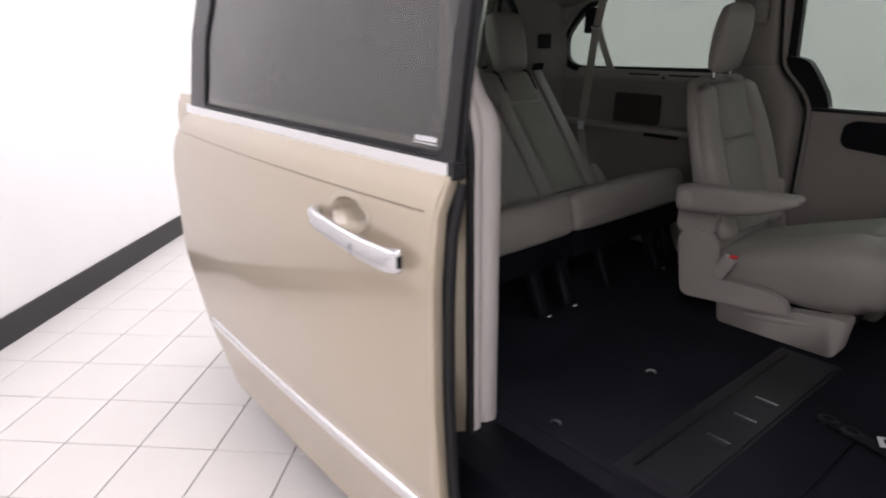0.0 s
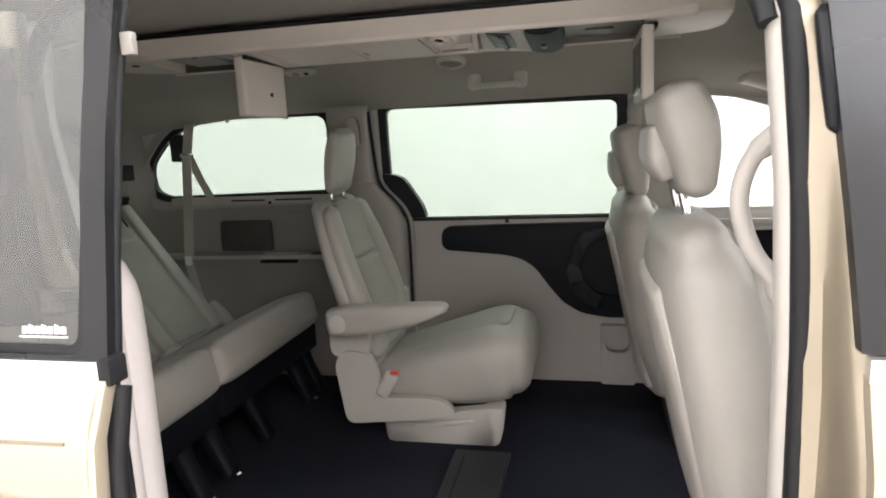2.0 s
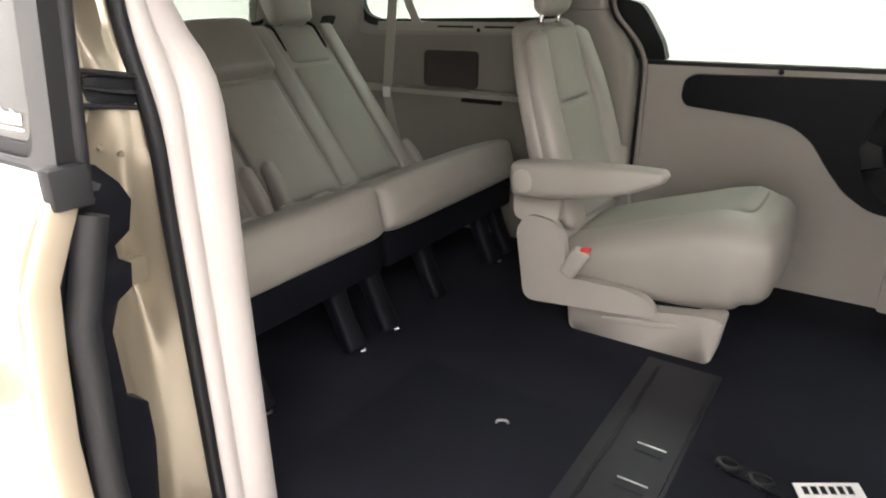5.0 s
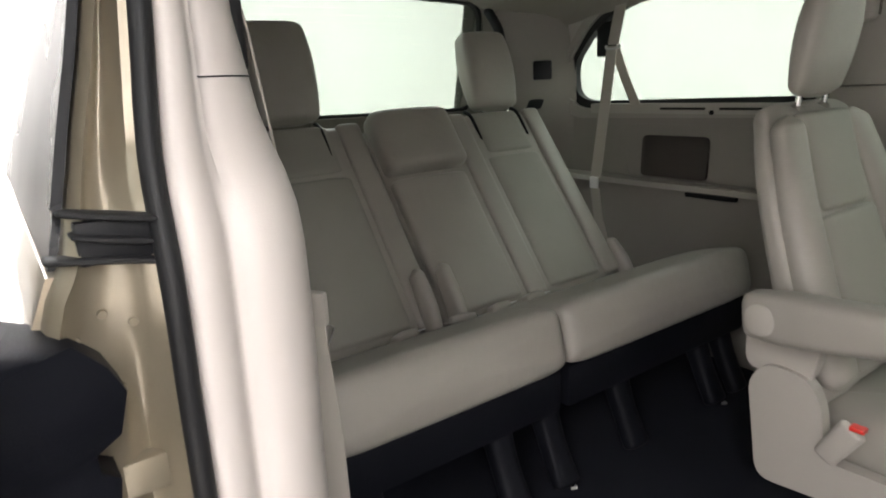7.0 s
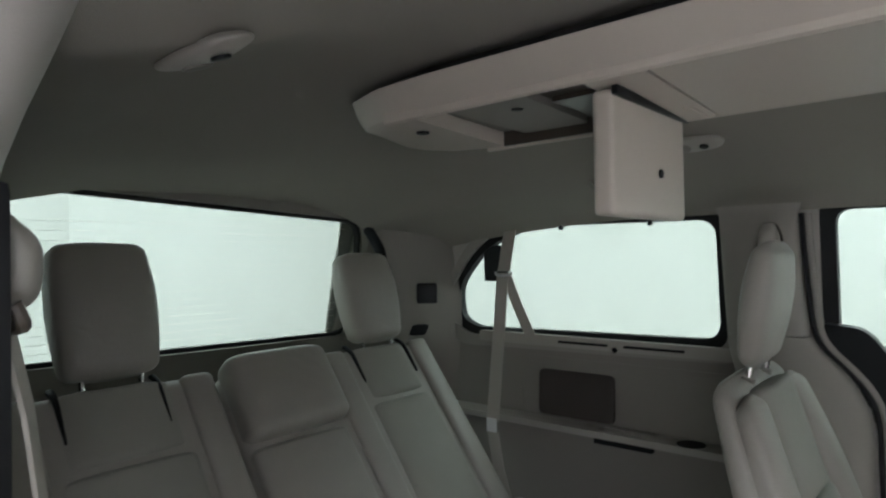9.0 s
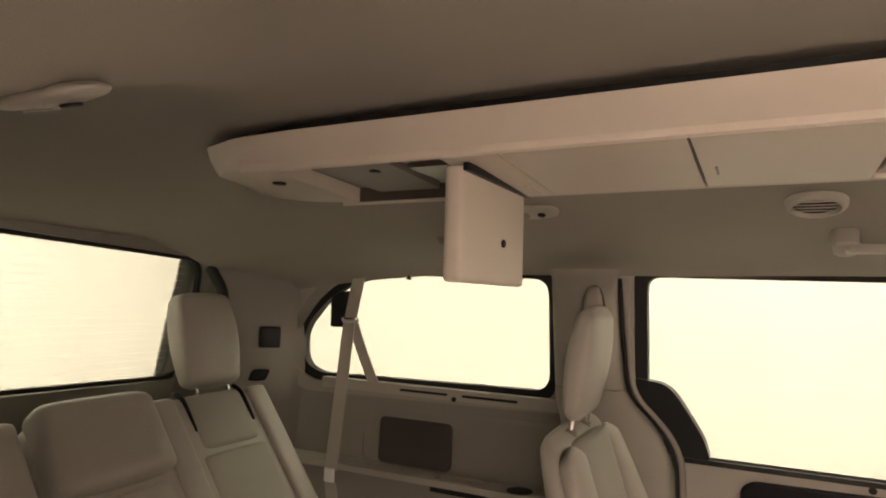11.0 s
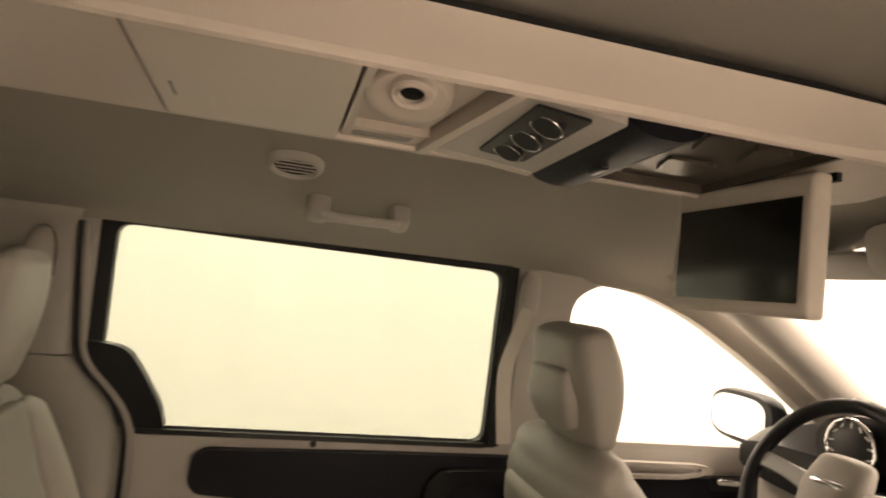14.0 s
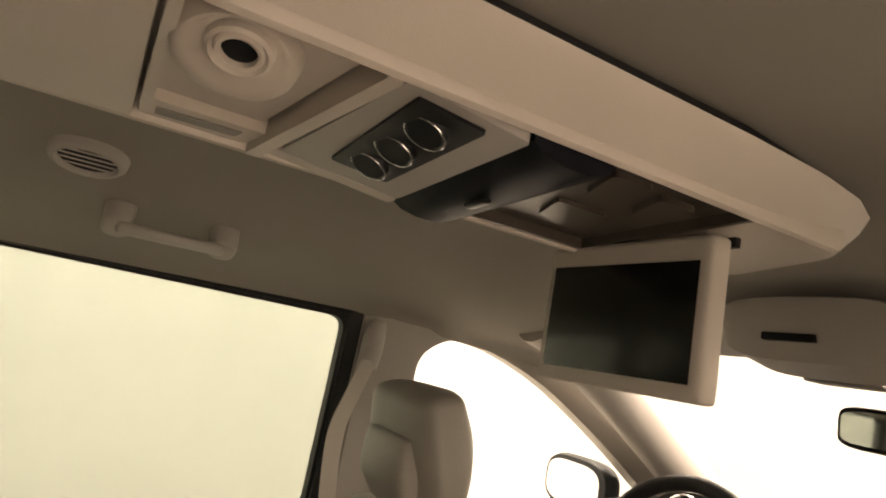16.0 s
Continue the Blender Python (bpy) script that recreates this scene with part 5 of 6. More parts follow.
    part("frame_tab", moved(block(-0.004, 0.012, 0.0, 0.01, -0.013, 0.013, 0.002), Matrix.Translation(out(-0.006, 1.45, 0.012))), PLASTIC_D, door)
    secs = []
    for z, w in ((0.14, 0.10), (0.40, 0.13), (0.60, 0.160), (0.70, 0.172), (0.755, 0.172), (0.775, 0.150), (0.86, 0.148), (0.892, 0.158), (0.903, 0.176), (0.93, 0.178), (0.94, 0.164), (0.955, 0.162), (0.967, 0.180), (1.0, 0.182), (1.022, 0.165), (1.045, 0.13), (1.055, 0.09)):
        secs.append([out(0.012, z, 0.03), out(0.014, z, 0.055), out(0.03, z, 0.066), out(0.10, z, 0.075), out(0.132, z, w * 0.86), out(0.146, z, w), out(0.20, z, w), out(0.225, z, w * 0.85), out(0.24, z, 0.07), out(0.8, z, 0.05), out(0.8, z, 0.03)])
    inn = part("inner_trim", bevel(loft(secs), 0.006, 2, 50), NAVY, door, "dark plastic inner door trim")
    part("latch_slot", moved(block(-0.004, 0.004, -0.012, 0.012, -0.11, 0.11, 0.003), Matrix.Translation(out(0.008, 0.70, 0.052))), GLOSSBLACK, inn)
    part("latch_bolt", moved(block(-0.01, 0.006, -0.018, 0.014, -0.03, 0.03, 0.004), Matrix.Translation(out(0.01, 0.545, 0.05))), BRUSHED, inn, "bright metal latch")
    # handle with its hollow
    bm = bmesh.new()
    rings = [[bm.verts.new(out(0.275 + 0.085 * k * math.cos(a), 0.938 + 0.05 * k * math.sin(a), d)) for a in [2 * math.pi * i / 32 for i in range(32)]] for k, d in ((1.0, -0.0008), (0.96, -0.0022), (0.79, -0.002), (0.73, 0.004), (0.66, 0.013), (0.5, 0.021), (0.25, 0.024))]
    for p, q in zip(rings, rings[1:]):
        for i in range(32):
            bm.faces.new((p[i], p[(i + 1) % 32], q[(i + 1) % 32], q[i]))
    bm.faces.new(rings[-1])
    part("handle_cup", bm, CUP, door, "hollow behind the handle")
    h = part("handle", pad([(out(0.395, 0.925, -0.006), 0.015, 0.010), (out(0.385, 0.924, -0.024), 0.018, 0.011), (out(0.35, 0.919, -0.036), 0.020, 0.010), (out(0.26, 0.910, -0.041), 0.021, 0.009), (out(0.17, 0.902, -0.041), 0.022, 0.010), (out(0.09, 0.896, -0.033), 0.024, 0.012), (out(0.075, 0.895, -0.018), 0.025, 0.013)], (0, 0, 1), 3.6, 24, 0.008), SATIN, door, "silver door handle")
    part("handle_joint", strip([out(0.19, 0.924, -0.047), out(0.19, 0.904, -0.0515), out(0.19, 0.883, -0.047)], (1, 0, 0), 0.0012, 0.001), BLACK, h)
    part("key_hole", moved(block(-0.003, 0.003, -0.006, 0.004, -0.012, 0.012, 0.001), Matrix.Translation(out(0.064, 0.895, -0.022))), BLACK, h)
    mark = part("glass_marking", plate([(0.062, 1.104), (0.132, 1.104), (0.132, 1.106), (0.062, 1.106)], lambda u, v, d: out(u, v, d + 0.0065), 0.001), WHITE, door, "small white marking on the glass")
    for i in range(7):
        part("marking_bar", plate([(0.064 + i * 0.0095, 1.109), (0.071 + i * 0.0095, 1.109), (0.071 + i * 0.0095, 1.118 + 0.003 * (i % 2)), (0.064 + i * 0.0095, 1.118)], lambda u, v, d: out(u, v, d + 0.0065), 0.001), WHITE, mark)
    return door


sliding_door()


# ---------------------------------------------------------------- headliner fittings
def liner_frame(x, y):
    """A pose on the headliner: z points down out of it, x forward."""
    e = 0.01
    n = Vector((0, (liner(y + e, x) - liner(y - e, x)) / (2 * e), -1)).normalized()
    xax = Vector((1, 0, 0))
    yax = n.cross(xax).normalized()
    return Matrix.Translation((x, y, liner(y, x))) @ Matrix((xax, yax, n)).transposed().to_4x4()


def round_vent(x, y):
    m = liner_frame(x, y) @ Matrix.Translation((0, 0, 0.010))
    v = thing("air_vent", "round beige headliner air vent with dark slats", "air vent")
    v.matrix_world = m
    part("rim", loft([[Vector((r * math.cos(a), r * 0.8 * math.sin(a), h)) for a in [2 * math.pi * k / 32 for k in range(32)]] for r, h in ((0.052, -0.012), (0.050, 0.001), (0.045, 0.006), (0.040, 0.007), (0.037, -0.003))], cap=False), PLASTIC, v)
    part("backing", disc((0, 0, -0.004), (0, 0, 1), 0.038, 0.003, 24), BLACK, v)
    for i in range(4):
        o = -0.021 + i * 0.014
        w = (0.036 ** 2 - o * o) ** 0.5
        part("slat", moved(block(-w, w, -0.0014, 0.0014, -0.001, 0.001), Matrix.Translation((0, o * 0.8, 0.001)) @ Matrix.Rotation(0.2, 4, "X")), PLASTIC, v)
    return v


round_vent(-0.414, 0.464)


def grab_handle(x0, x1, y):
    m = liner_frame((x0 + x1) / 2, y)
    g = thing("grab_handle", "beige folding grab handle above the side window", "grab handle")
    g.matrix_world = m
    w = (x1 - x0) / 2
    for s in (-1, 1):
        part("handle_foot", pad([((s * w, 0, -0.008), 0.024, 0.028), ((s * w, 0.010, 0.034), 0.022, 0.026)], (1, 0, 0), 3, 18, 0.008), PLASTIC, g)
    part("grip", pad([((-w + 0.005, 0.016, 0.038), 0.019, 0.010), ((-w * 0.5, 0.024, 0.042), 0.017, 0.009), ((0, 0.026, 0.043), 0.017, 0.009), ((w * 0.5, 0.024, 0.042), 0.017, 0.009), ((w - 0.005, 0.016, 0.038), 0.019, 0.010)], (0, 1, 0.2), 2.8, 18, 0.006), PLASTIC, g)
    return g


grab_handle(-0.358, -0.196, 0.596)


def dome_lamp(x, y, label):
    m = liner_frame(x, y)
    d = thing("dome_lamp", label, "lamp", "dome lamps")
    d.matrix_world = m
    part("bezel", pad([((-0.045, 0, 0.002), 0.022, 0.007), ((0, 0, 0.003), 0.027, 0.009), ((0.045, 0, 0.002), 0.022, 0.007)], (0, 1, 0), 2.6, 20, 0.015), PLASTIC, d)
    part("lens", disc((-0.015, 0, 0.011), (0, 0, 1), 0.014, 0.003, 18), PLASTIC_D, d)
    part("switch", disc((0.025, 0, 0.011), (0, 0, 1), 0.009, 0.003, 14), BLACK, d)
    return d


dome_lamp(-0.958, 0.46, "small oval beige reading lamp, unlit")
dome_lamp(-1.03, -0.555, "small oval beige reading lamp, unlit")
hook = thing("coat_hook", "small beige coat hook on the headliner", "hook")
hook.matrix_world = liner_frame(-1.22, 0.58)
part("hook_body", tube(curve([(-0.03, 0, 0.0), (-0.02, 0, 0.012), (0, 0, 0.016), (0.02, 0, 0.012), (0.03, 0, 0)], 4), 0.005, 8), PLASTIC_D, hook)


# ---------------------------------------------------------------- third-row belts
def rear_belt(s, label):
    b = thing("seat_belt", label, "seat belt", "rear seat belts", at=(-1.66, s * 0.80, 1.36))
    o = Vector((-1.66, s * 0.80, 1.36))
    P = lambda x, y, z: Vector((x, s * y, z)) - o
    part("upper_strap", strip([P(-1.655, 0.826, 1.525), P(-1.66, 0.806, 1.44), P(-1.668, 0.796, 1.365)], (1, 0, 0), 0.023, 0.0012), STRAP, b)
    g = part("belt_guide", tube(curve([P(-1.698, 0.795, 1.362), P(-1.69, 0.79, 1.353), P(-1.668, 0.788, 1.350), P(-1.645, 0.79, 1.353), P(-1.638, 0.795, 1.362)], 4), 0.0045, 8), BRUSHED, b, "metal belt guide")
    part("shoulder_strap", strip([P(-1.668, 0.79, 1.36), P(-1.652, 0.745, 1.2), P(-1.635, 0.69, 1.0), P(-1.625, 0.665, 0.93)], (1, 0, 0), 0.022, 0.0012), STRAP, b)
    part("return_strap", strip([P(-1.66, 0.792, 1.36), P(-1.63, 0.81, 1.26), P(-1.60, 0.835, 1.165)], (1, 0, 0), 0.02, 0.0012), STRAP, b)
    part("latch_tongue", bevel(moved(block(-0.017, 0.017, -0.004, 0.004, -0.02, 0.02, 0.003), Matrix.Translation(P(-1.624, 0.658, 0.918))), 0.001), WHITE, b, "pale belt latch tongue")
    part("lower_strap", strip([P(-1.623, 0.662, 0.90), P(-1.60, 0.655, 0.8), P(-1.56, 0.66, 0.66)], (1, 0, 0), 0.02, 0.0012), STRAP, b)
    return b


rear_belt(1, "beige third-row seat belt hanging from its guide")
part("window_latch", block(-1.79, -1.70, 0.85, 0.868, 1.33, 1.45, 0.012), BLACK, van, "black window latch cover")
for x in (-1.478, -1.203):
    part("shade_hook", block(x - 0.006, x + 0.006, inner(1.49) - 0.014, inner(1.49), 1.488, 1.502, 0.003), BLACK, van)


def door_side_belt():
    b = thing("seat_belt", "beige seat belt hanging beside the open door", "seat belt", "rear seat belts", at=(-1.0, -0.72, 1.45))
    o = Vector((-1.0, -0.72, 1.45))
    P = lambda x, y, z: Vector((x, y, z)) - o
    a = part("shoulder_anchor", pad([(P(-0.902, -0.742, 1.388), 0.012, 0.007), (P(-0.902, -0.738, 1.396), 0.017, 0.011), (P(-0.902, -0.738, 1.418), 0.018, 0.012), (P(-0.902, -0.744, 1.432), 0.013, 0.008)], (0.75, 0.66, 0), 2.8, 18, 0.006), PLASTIC_D, b, "grey-beige shoulder anchor")
    part("anchor_slot", block(-0.955 + 1.0, -0.868 + 1.0, -0.758 + 0.72, -0.742 + 0.72, 1.29 - 1.45, 1.452 - 1.45, 0.006), RUBBER, a, "dark slot in the pillar")
    part("anchor_loop", tube(curve([P(-0.885, -0.738, 1.390), P(-0.888, -0.733, 1.378), P(-0.914, -0.738, 1.378), P(-0.918, -0.744, 1.390)], 4), 0.004, 8), BAY, a)
    part("strap", strip([P(-0.902, -0.737, 1.380), P(-0.906, -0.726, 1.33), P(-0.91, -0.709, 1.20), P(-0.914, -0.694, 1.05), P(-0.915, -0.688, 0.995)], (0.93, -0.36, 0), 0.020, 0.0012), STRAP, b)
    part("lower_strap", strip([P(-0.914, -0.688, 0.995), P(-0.915, -0.676, 0.80), P(-0.91, -0.675, 0.45)], (0.8, 0.6, 0), 0.020, 0.0012), STRAP, b)
    part("latch_tongue", moved(block(-0.020, 0.020, -0.007, 0.007, -0.024, 0.024, 0.007), Matrix.Translation(P(-0.912, -0.682, 0.995)) @ Matrix.Rotation(0.6, 4, "Z")), PLASTIC, b, "beige latch tongue cover")
    part("tongue_plate", moved(block(-0.011, 0.011, -0.002, 0.002, -0.022, 0.022, 0.002), Matrix.Translation(P(-0.905, -0.676, 0.955)) @ Matrix.Rotation(0.6, 4, "Z") @ Matrix.Rotation(0.4, 4, "Y")), BRUSHED, b, "steel latch tongue")
    return b


door_side_belt()


# ---------------------------------------------------------------- cabin front
def dashboard():
    d = thing("dashboard", "dark dashboard with two round gauges", "dashboard", at=(1.0, 0.0, 0.98))
    o = Vector((1.0, 0, 0.9))
    part("dash_top", moved(loft([ring((x, 0, z), (0, 1, 0), (0, 0, 1), 0.80, h, 4, 32) for x, z, h in ((0.86, 1.0, 0.06), (0.92, 1.02, 0.09), (1.05, 1.03, 0.095), (1.25, 1.04, 0.07), (1.55, 1.03, 0.04))]), Matrix.Translation(-o)), BLACK, d, "dark dashboard top")
    part("dash_face", moved(block(0.90, 1.3, -0.78, 0.78, 0.55, 0.96, 0.03), Matrix.Translation(-o)), PLASTIC, d, "beige lower dashboard")
    cl = part("gauge_hood", moved(loft([ring((x, 0.36, z), (0, 1, 0), (0, 0, 1), 0.19 * f, 0.075 * f, 2.6, 28) for x, z, f in ((0.86, 1.10, 1.0), (0.90, 1.10, 1.02), (1.0, 1.10, 0.9), (1.1, 1.08, 0.6))]), Matrix.Translation(-o)), BLACK, d, "dark gauge hood")
    for y in (0.45, 0.27):
        gz = part("gauge", moved(disc((0.858, y, 1.10), (-1, 0, 0), 0.062, 0.006, 32), Matrix.Translation(-o)), GLOSSBLACK, cl, "round gauge with pale dial")
        part("gauge_ring", moved(tube([(0.85, y + 0.062 * math.cos(a), 1.10 + 0.062 * math.sin(a)) for a in [2 * math.pi * i / 28 for i in range(28)]], 0.004, 8, closed=True), Matrix.Translation(-o)), CHROME, gz, "chrome gauge ring")
        for i in range(11):
            a = math.radians(225 - 27 * i)
            part("dial_mark", moved(block(-0.001, 0.001, -0.0016, 0.0016, -0.006, 0.006), Matrix.Translation(Vector((0.850, y - 0.05 * math.cos(a), 1.10 + 0.05 * math.sin(a))) - o) @ Matrix.Rotation(a - math.pi / 2, 4, "X")), WHITE, gz)
    return d


dashboard()


def steering_wheel():
    w = thing("steering_wheel", "dark leather steering wheel with silver spokes", "steering wheel", at=(0.69, 0.36, 1.12))
    w.rotation_euler = (0, radians(-62), 0)
    part("rim", tube([(0.185 * math.cos(a), 0.185 * math.sin(a), 0) for a in [2 * math.pi * i / 48 for i in range(48)]], 0.0165, 12, closed=True), BLACK, w, "dark leather rim")
    part("hub", pad([((-0.075, 0, -0.03), 0.06, 0.022), ((0, 0, -0.028), 0.075, 0.026), ((0.06, 0, -0.03), 0.065, 0.022)], (0, 1, 0), 2.6, 24, 0.02), PLASTIC, w, "beige hub pad")
    part("emblem", pad([((0.01, -0.03, -0.002), 0.006, 0.003), ((0.01, 0.03, -0.002), 0.006, 0.003)], (1, 0, 0), 2.4, 14, 0.01), CHROME, w, "plain silver winged emblem")
    for s in (-1, 1):
        part("spoke", pad([((0.0, s * 0.06, -0.025), 0.022, 0.008), ((0.01, s * 0.12, -0.015), 0.018, 0.008), ((0.012, s * 0.175, -0.004), 0.02, 0.009)], (1, 0, 0), 3, 18, 0.008), BRUSHED, w, "silver spoke")
    part("lower_spoke", pad([((-0.07, 0, -0.03), 0.02, 0.008), ((-0.18, 0, -0.005), 0.014, 0.008)], (0, 1, 0), 3, 16, 0.008), BRUSHED, w)
    part("column", tube([(0, 0, -0.05), (0, 0, -0.28)], 0.045, 18), BLACK, w, "dark steering column")
    return w


steering_wheel()


def wing_mirror():
    m = thing("wing_mirror", "black-rimmed outside mirror on the driver's door", "wing mirror", at=(1.07, 1.0, 1.105))
    part("shell", loft([ring((x, 0.03, 0.03), (0, 1, 0), (0, 0, 1), a, b, 3.2, 32) for x, a, b in ((-0.02, 0.135, 0.078), (0.0, 0.142, 0.085), (0.04, 0.135, 0.08), (0.085, 0.09, 0.05))]), BLACK, m, "black mirror shell")
    part("mirror_glass", loft([ring((x, 0.035, 0.03), (0, 1, 0), (0, 0, 1), 0.118, 0.064, 3.4, 32) for x in (-0.0245, -0.0205)]), MIRROR, m, "mirror glass")
    part("arm", pad([((0.02, -0.10, -0.02), 0.03, 0.02), ((0.03, -0.16, -0.05), 0.035, 0.02)], (1, 0, 0), 2.6, 16, 0.01), BLACK, m)
    return m


wing_mirror()
rvm = thing("rear_view_mirror", "dark rear-view mirror under the windscreen header", "mirror", at=(0.84, 0.015, 1.450))
part("shell", loft([ring((x, 0, 0), (0, 1, 0), (0, 0, 1), a, b, 6, 36) for x, a, b in ((-0.012, 0.120, 0.036), (0.0, 0.124, 0.038), (0.03, 0.09, 0.022))]), BLACK, rvm)
part("mirror_glass", loft([ring((x, 0, 0), (0, 1, 0), (0, 0, 1), 0.113, 0.029, 6, 36) for x in (-0.0165, -0.0125)]), MIRROR, rvm)
part("stem", tube([(0.02, 0, 0.02), (0.05, 0, 0.10)], 0.011, 10), BLACK, rvm)

ohc = thing("map_light_console", "small beige front overhead console with a dark slot", "console", at=(0.665, 0.045, 1.560))
part("housing", loft([ring((x, 0, z), (0, 1, 0), (0, 0, 1), a, b, 3.6, 28) for x, z, a, b in ((-0.12, 0.035, 0.13, 0.03), (-0.10, 0.02, 0.14, 0.05), (-0.02, 0.008, 0.135, 0.055), (0.08, 0.012, 0.12, 0.05), (0.14, 0.03, 0.10, 0.03))]), PLASTIC, ohc, "beige housing")
part("slot", block(-0.126, -0.108, -0.028, 0.055, -0.002, 0.010, 0.002), BLACK, ohc)
part("lens", block(0.0, 0.06, -0.06, 0.06, -0.05, -0.044, 0.003), PLASTIC_D, ohc)

# windscreen, its header and the front pillars
ws = sheet([(-0.70, 0.0), (0.70, 0.0), (0.60, 1.0), (-0.60, 1.0)], [], lambda u, v, d: Vector((1.62 - 0.95 * v + d * 0.5, u, 1.02 + 0.56 * v + d)), 0.004)
wso = part("windscreen", ws, CLEAR, van, "clear windscreen")
wso.visible_shadow = False
for s in (-1, 1):
    part("front_pillar", tube(curve([(1.62, s * 0.81, 1.03), (1.25, s * 0.79, 1.22), (0.95, s * 0.75, 1.39), (0.68, s * 0.70, 1.525), (0.55, s * 0.68, 1.57)], 5), [0.058] * 21, 14), PLASTIC, van, "beige windscreen pillar trim")
    part("visor", pad([((0.60, s * 0.38, 1.575), 0.17, 0.012), ((0.72, s * 0.38, 1.555), 0.17, 0.012)], (0, 1, 0), 4, 24, 0.02), PLASTIC, van, "beige sun visor")
part("windscreen_header", tube([(0.70, -0.6, 1.575), (0.72, -0.3, 1.582), (0.72, 0.3, 1.582), (0.70, 0.6, 1.575)], 0.022, 10), PLASTIC, van)
part("bonnet", loft([ring((x, 0, z), (0, 1, 0), (0, 0, 1), w, 0.05, 4, 32) for x, z, w in ((1.5, 0.99, 0.82), (1.9, 0.97, 0.84), (2.3, 0.9, 0.82), (2.65, 0.75, 0.72))]), GOLD, van, "champagne-gold bonnet")


# ---------------------------------------------------------------- cabin floor
part("floor_lid", block(-0.86, -0.06, -0.74, -0.16, FLOOR - 0.004, FLOOR + 0.006, 0.005), CARPET, van, "black carpeted stowage bin lid")
rail = thing("seat_rail", "dark plastic cover strip across the cabin floor", "floor strip", at=(-0.305, -0.28, FLOOR))
part("channel", block(-0.087, 0.090, -0.44, 0.44, -0.006, 0.007, 0.004), RAILGREY, rail, "dark plastic strip")
part("raised_cover", block(-0.042, 0.082, -0.40, 0.40, 0.007, 0.014, 0.004), RAILGREY, rail)
part("groove", block(-0.054, -0.046, -0.40, 0.40, 0.007, 0.0085), BLACK, rail)
for y in (-0.183, -0.049, 0.069):
    clip = part("cover_clip", block(0.002, 0.060, y - 0.012, y + 0.012, 0.014, 0.0165, 0.001), RAILGREY, rail)
    # the highlight along the clip's edge, laid on as a bright metal strip
    part("clip_glint", block(0.002, 0.060, y + 0.008, y + 0.012, 0.0165, 0.0185, 0.0005), BRUSHED, clip, "bright strip standing for the highlight on the clip edge")


def striker(x, y, turn=0.0):
    s = thing("floor_striker", "small bright metal seat striker in the black carpet", "striker", "floor strikers", at=(x, y, FLOOR + 0.008))
    s.rotation_euler = (0, 0, turn)
    part("loop", tube(curve([(-0.013, 0, -0.004), (-0.01, 0, 0.004), (0, 0, 0.006), (0.01, 0, 0.004), (0.013, 0, -0.004)], 4), 0.003, 8), BRUSHED, s)
    part("plate", disc((0, 0, -0.006), (0, 0, 1), 0.022, 0.003, 14), BLACK, s)


for x, y, a in ((-0.570, -0.285, 0.5), (-0.585, -0.690, 0.3)):
    striker(x, y, a)

kit = thing("tie_down_kit", "dark strap with buckles and a white label on the floor", "strap", at=(0.03, -0.19, FLOOR))
part("label_card", moved(block(-0.06, 0.06, -0.016, 0.016, 0.012, 0.015, 0.001), Matrix.Translation((0.0, 0.046, 0.006)) @ Matrix.Rotation(0.58, 4, "Z") @ Matrix.Rotation(0.25, 4, "X")), WHITE, kit, "white label")
for i in range(6):
    part("label_bar", moved(block(-0.048 + i * 0.016, -0.038 + i * 0.016, -0.008, 0.008, 0.015, 0.0158), Matrix.Translation((0.0, 0.046, 0.006)) @ Matrix.Rotation(0.58, 4, "Z") @ Matrix.Rotation(0.25, 4, "X")), BLACK, kit)
part("webbing", strip(curve([(-0.18, 0.035, 0.006), (-0.10, 0.012, 0.012), (0.0, -0.01, 0.008), (0.06, -0.045, 0.012), (0.12, -0.09, 0.006)], 6), (0.4, 1, 0), 0.02, 0.002), NAVY, kit, "dark webbing")
for x, y in ((-0.165, 0.027), (-0.106, 0.012), (0.039, -0.031), (0.101, -0.073)):
    part("buckle", moved(tube([(0.02 * math.cos(a), 0.014 * math.sin(a), 0.012) for a in [2 * math.pi * i / 14 for i in range(14)]], 0.006, 8, closed=True), Matrix.Translation((x, y, 0))), GLOSSBLACK, kit, "dark buckle")


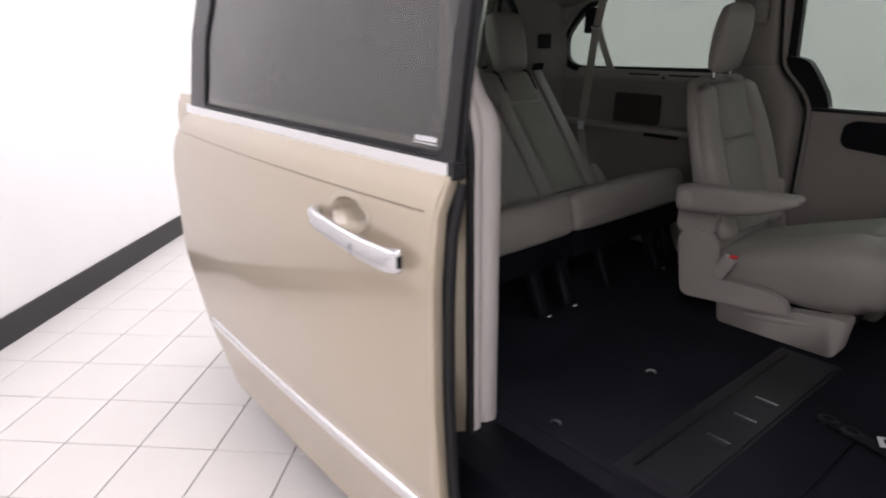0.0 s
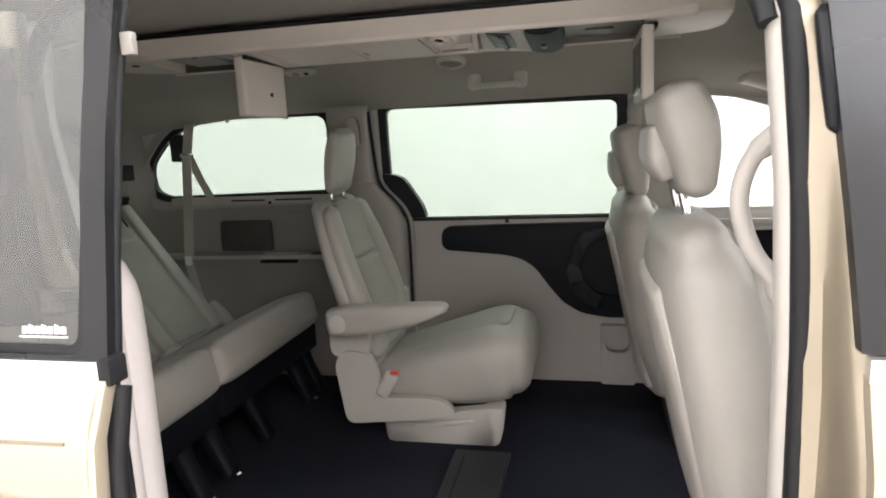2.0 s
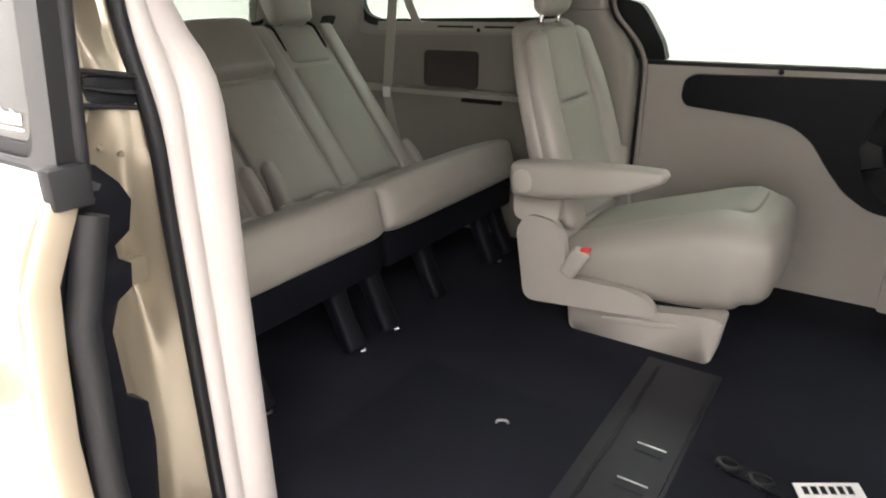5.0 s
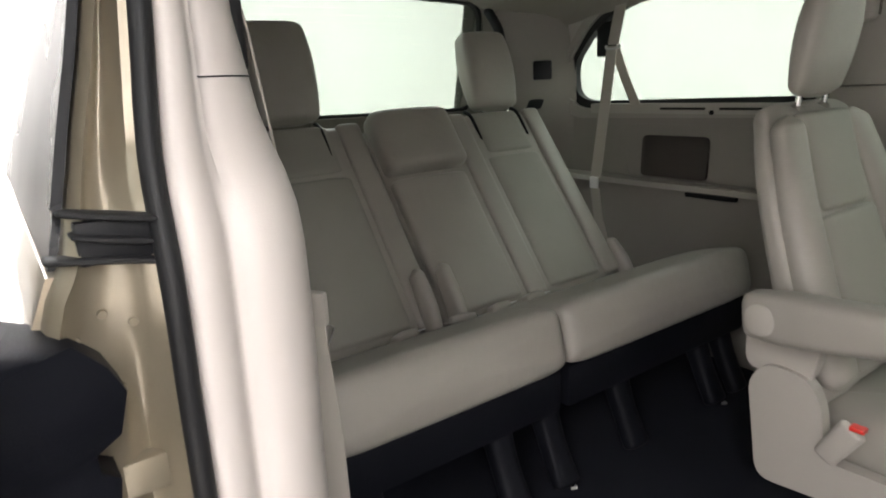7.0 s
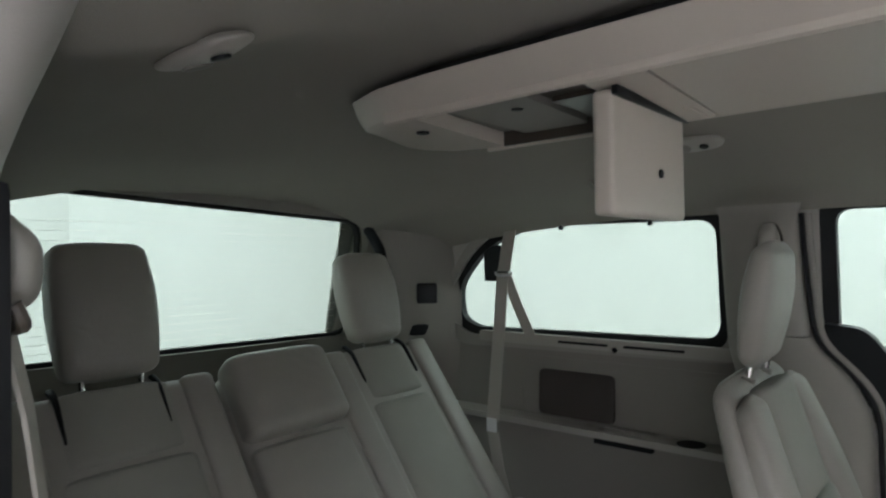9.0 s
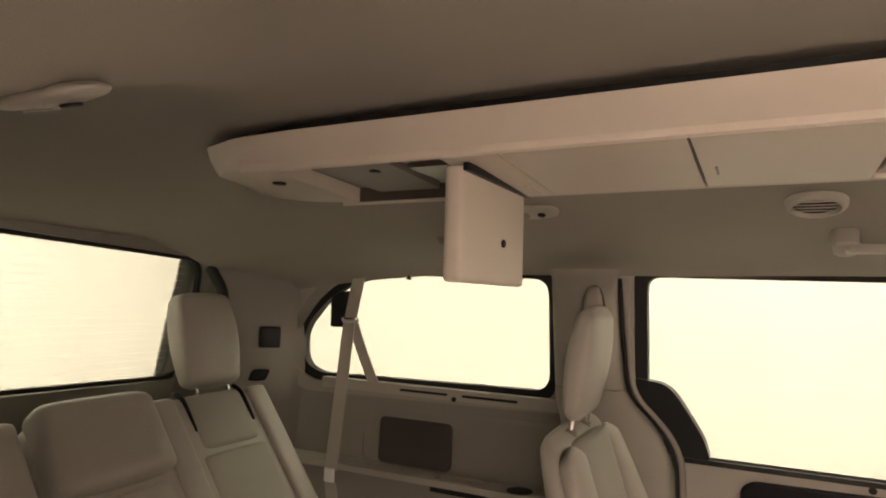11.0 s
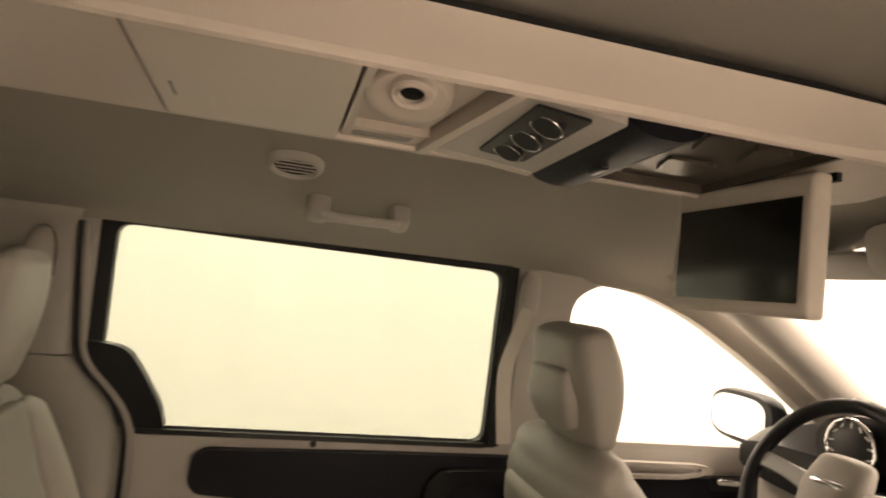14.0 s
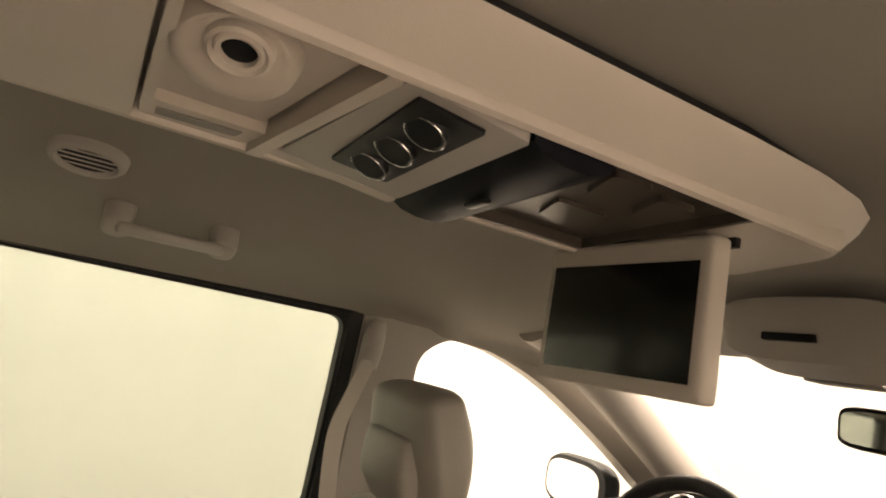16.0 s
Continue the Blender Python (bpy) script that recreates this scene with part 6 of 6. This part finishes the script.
def bench_buckle(y, turn, red):
    """A belt buckle on its short strap, lying in the fold of the bench."""
    k = thing("belt_buckle", "beige seat belt buckle with a red button" if red else "beige seat belt buckle with a steel tongue", "buckle", "rear buckles", at=(-1.375, y, 0.690))
    k.rotation_euler = (0, radians(-24), turn)
    part("housing", pad([((0, -0.03, 0.006), 0.014, 0.010), ((0, 0.0, 0.008), 0.016, 0.012), ((0, 0.03, 0.006), 0.014, 0.010)], (1, 0, 0), 3.4, 16, 0.005), PLASTIC, k)
    part("button", block(-0.009, 0.009, 0.030, 0.038, 0.001, 0.012, 0.002), RED if red else BLACK, k)
    part("tongue", block(-0.010, 0.010, 0.036, 0.060, 0.004, 0.0065, 0.001), BRUSHED, k, "steel belt tongue")
    part("strap", strip([(0, -0.03, 0.004), (-0.01, -0.06, 0.002), (-0.03, -0.085, -0.004)], (1, 0, 0), 0.016, 0.0012), STRAP, k)


for y, turn, red in ((-0.27, 0.2, False), (-0.10, -0.25, False), (0.02, 0.15, True), (0.14, 0.1, False)):
    bench_buckle(y, turn, red)

# pocket in the lower door trim
part("door_pocket", bevel(sheet(rounded([(0.075, 0.395), (0.205, 0.395), (0.205, 0.625), (0.075, 0.625)], 0.015), [rounded([(0.095, 0.52), (0.185, 0.52), (0.19, 0.61), (0.09, 0.61)], [0.035, 0.035, 0.01, 0.01])], lambda u, v, d: left(u, v, d - 0.04), 0.04), 0.006), PLASTIC, van, "beige cup pocket in the door trim")

# ---------------------------------------------------------------- showroom floor tiles
STEP, U_OFF, V_OFF = 0.275, -0.225, 0.209
ground = bpy.data.objects["ground"]
tile_me = bpy.data.meshes.new("tile")
tb = block(-0.1355, 0.1355, -0.1355, 0.1355, -0.008, 0.0, 0.0015, 1)
tb.to_mesh(tile_me)
tb.free()
tile_me.materials.append(TILE)
quads, verts = [], []
turn, h = math.atan2(0.705, -0.709), 0.1355
for i in range(-30, 45):
    for j in range(-2, 50):
        u, v = U_OFF + (i + 0.5) * STEP, V_OFF + (j + 0.5) * STEP
        p = room(u, v, 0.0)
        if not indoors(p, 0.06):
            continue
        if -1.75 < u < 2.3 and v < 1.75:
            ob = new("tile", tile_me)
            ob.location = p
            ob.rotation_euler = (0, 0, turn)
            ob.parent = ground
        else:
            k = len(verts)
            for a, b in ((-h, -h), (h, -h), (h, h), (-h, h)):
                verts.append(tuple(room(u + a, v + b, 0.0)))
            quads.append((k, k + 1, k + 2, k + 3))
me = bpy.data.meshes.new("tiles_far")
me.from_pydata(verts, [], quads)
me.materials.append(TILE)
far = new("tiles_far", me)
far.parent = ground
tagged(far, "cream floor tiles", kind="stuff")
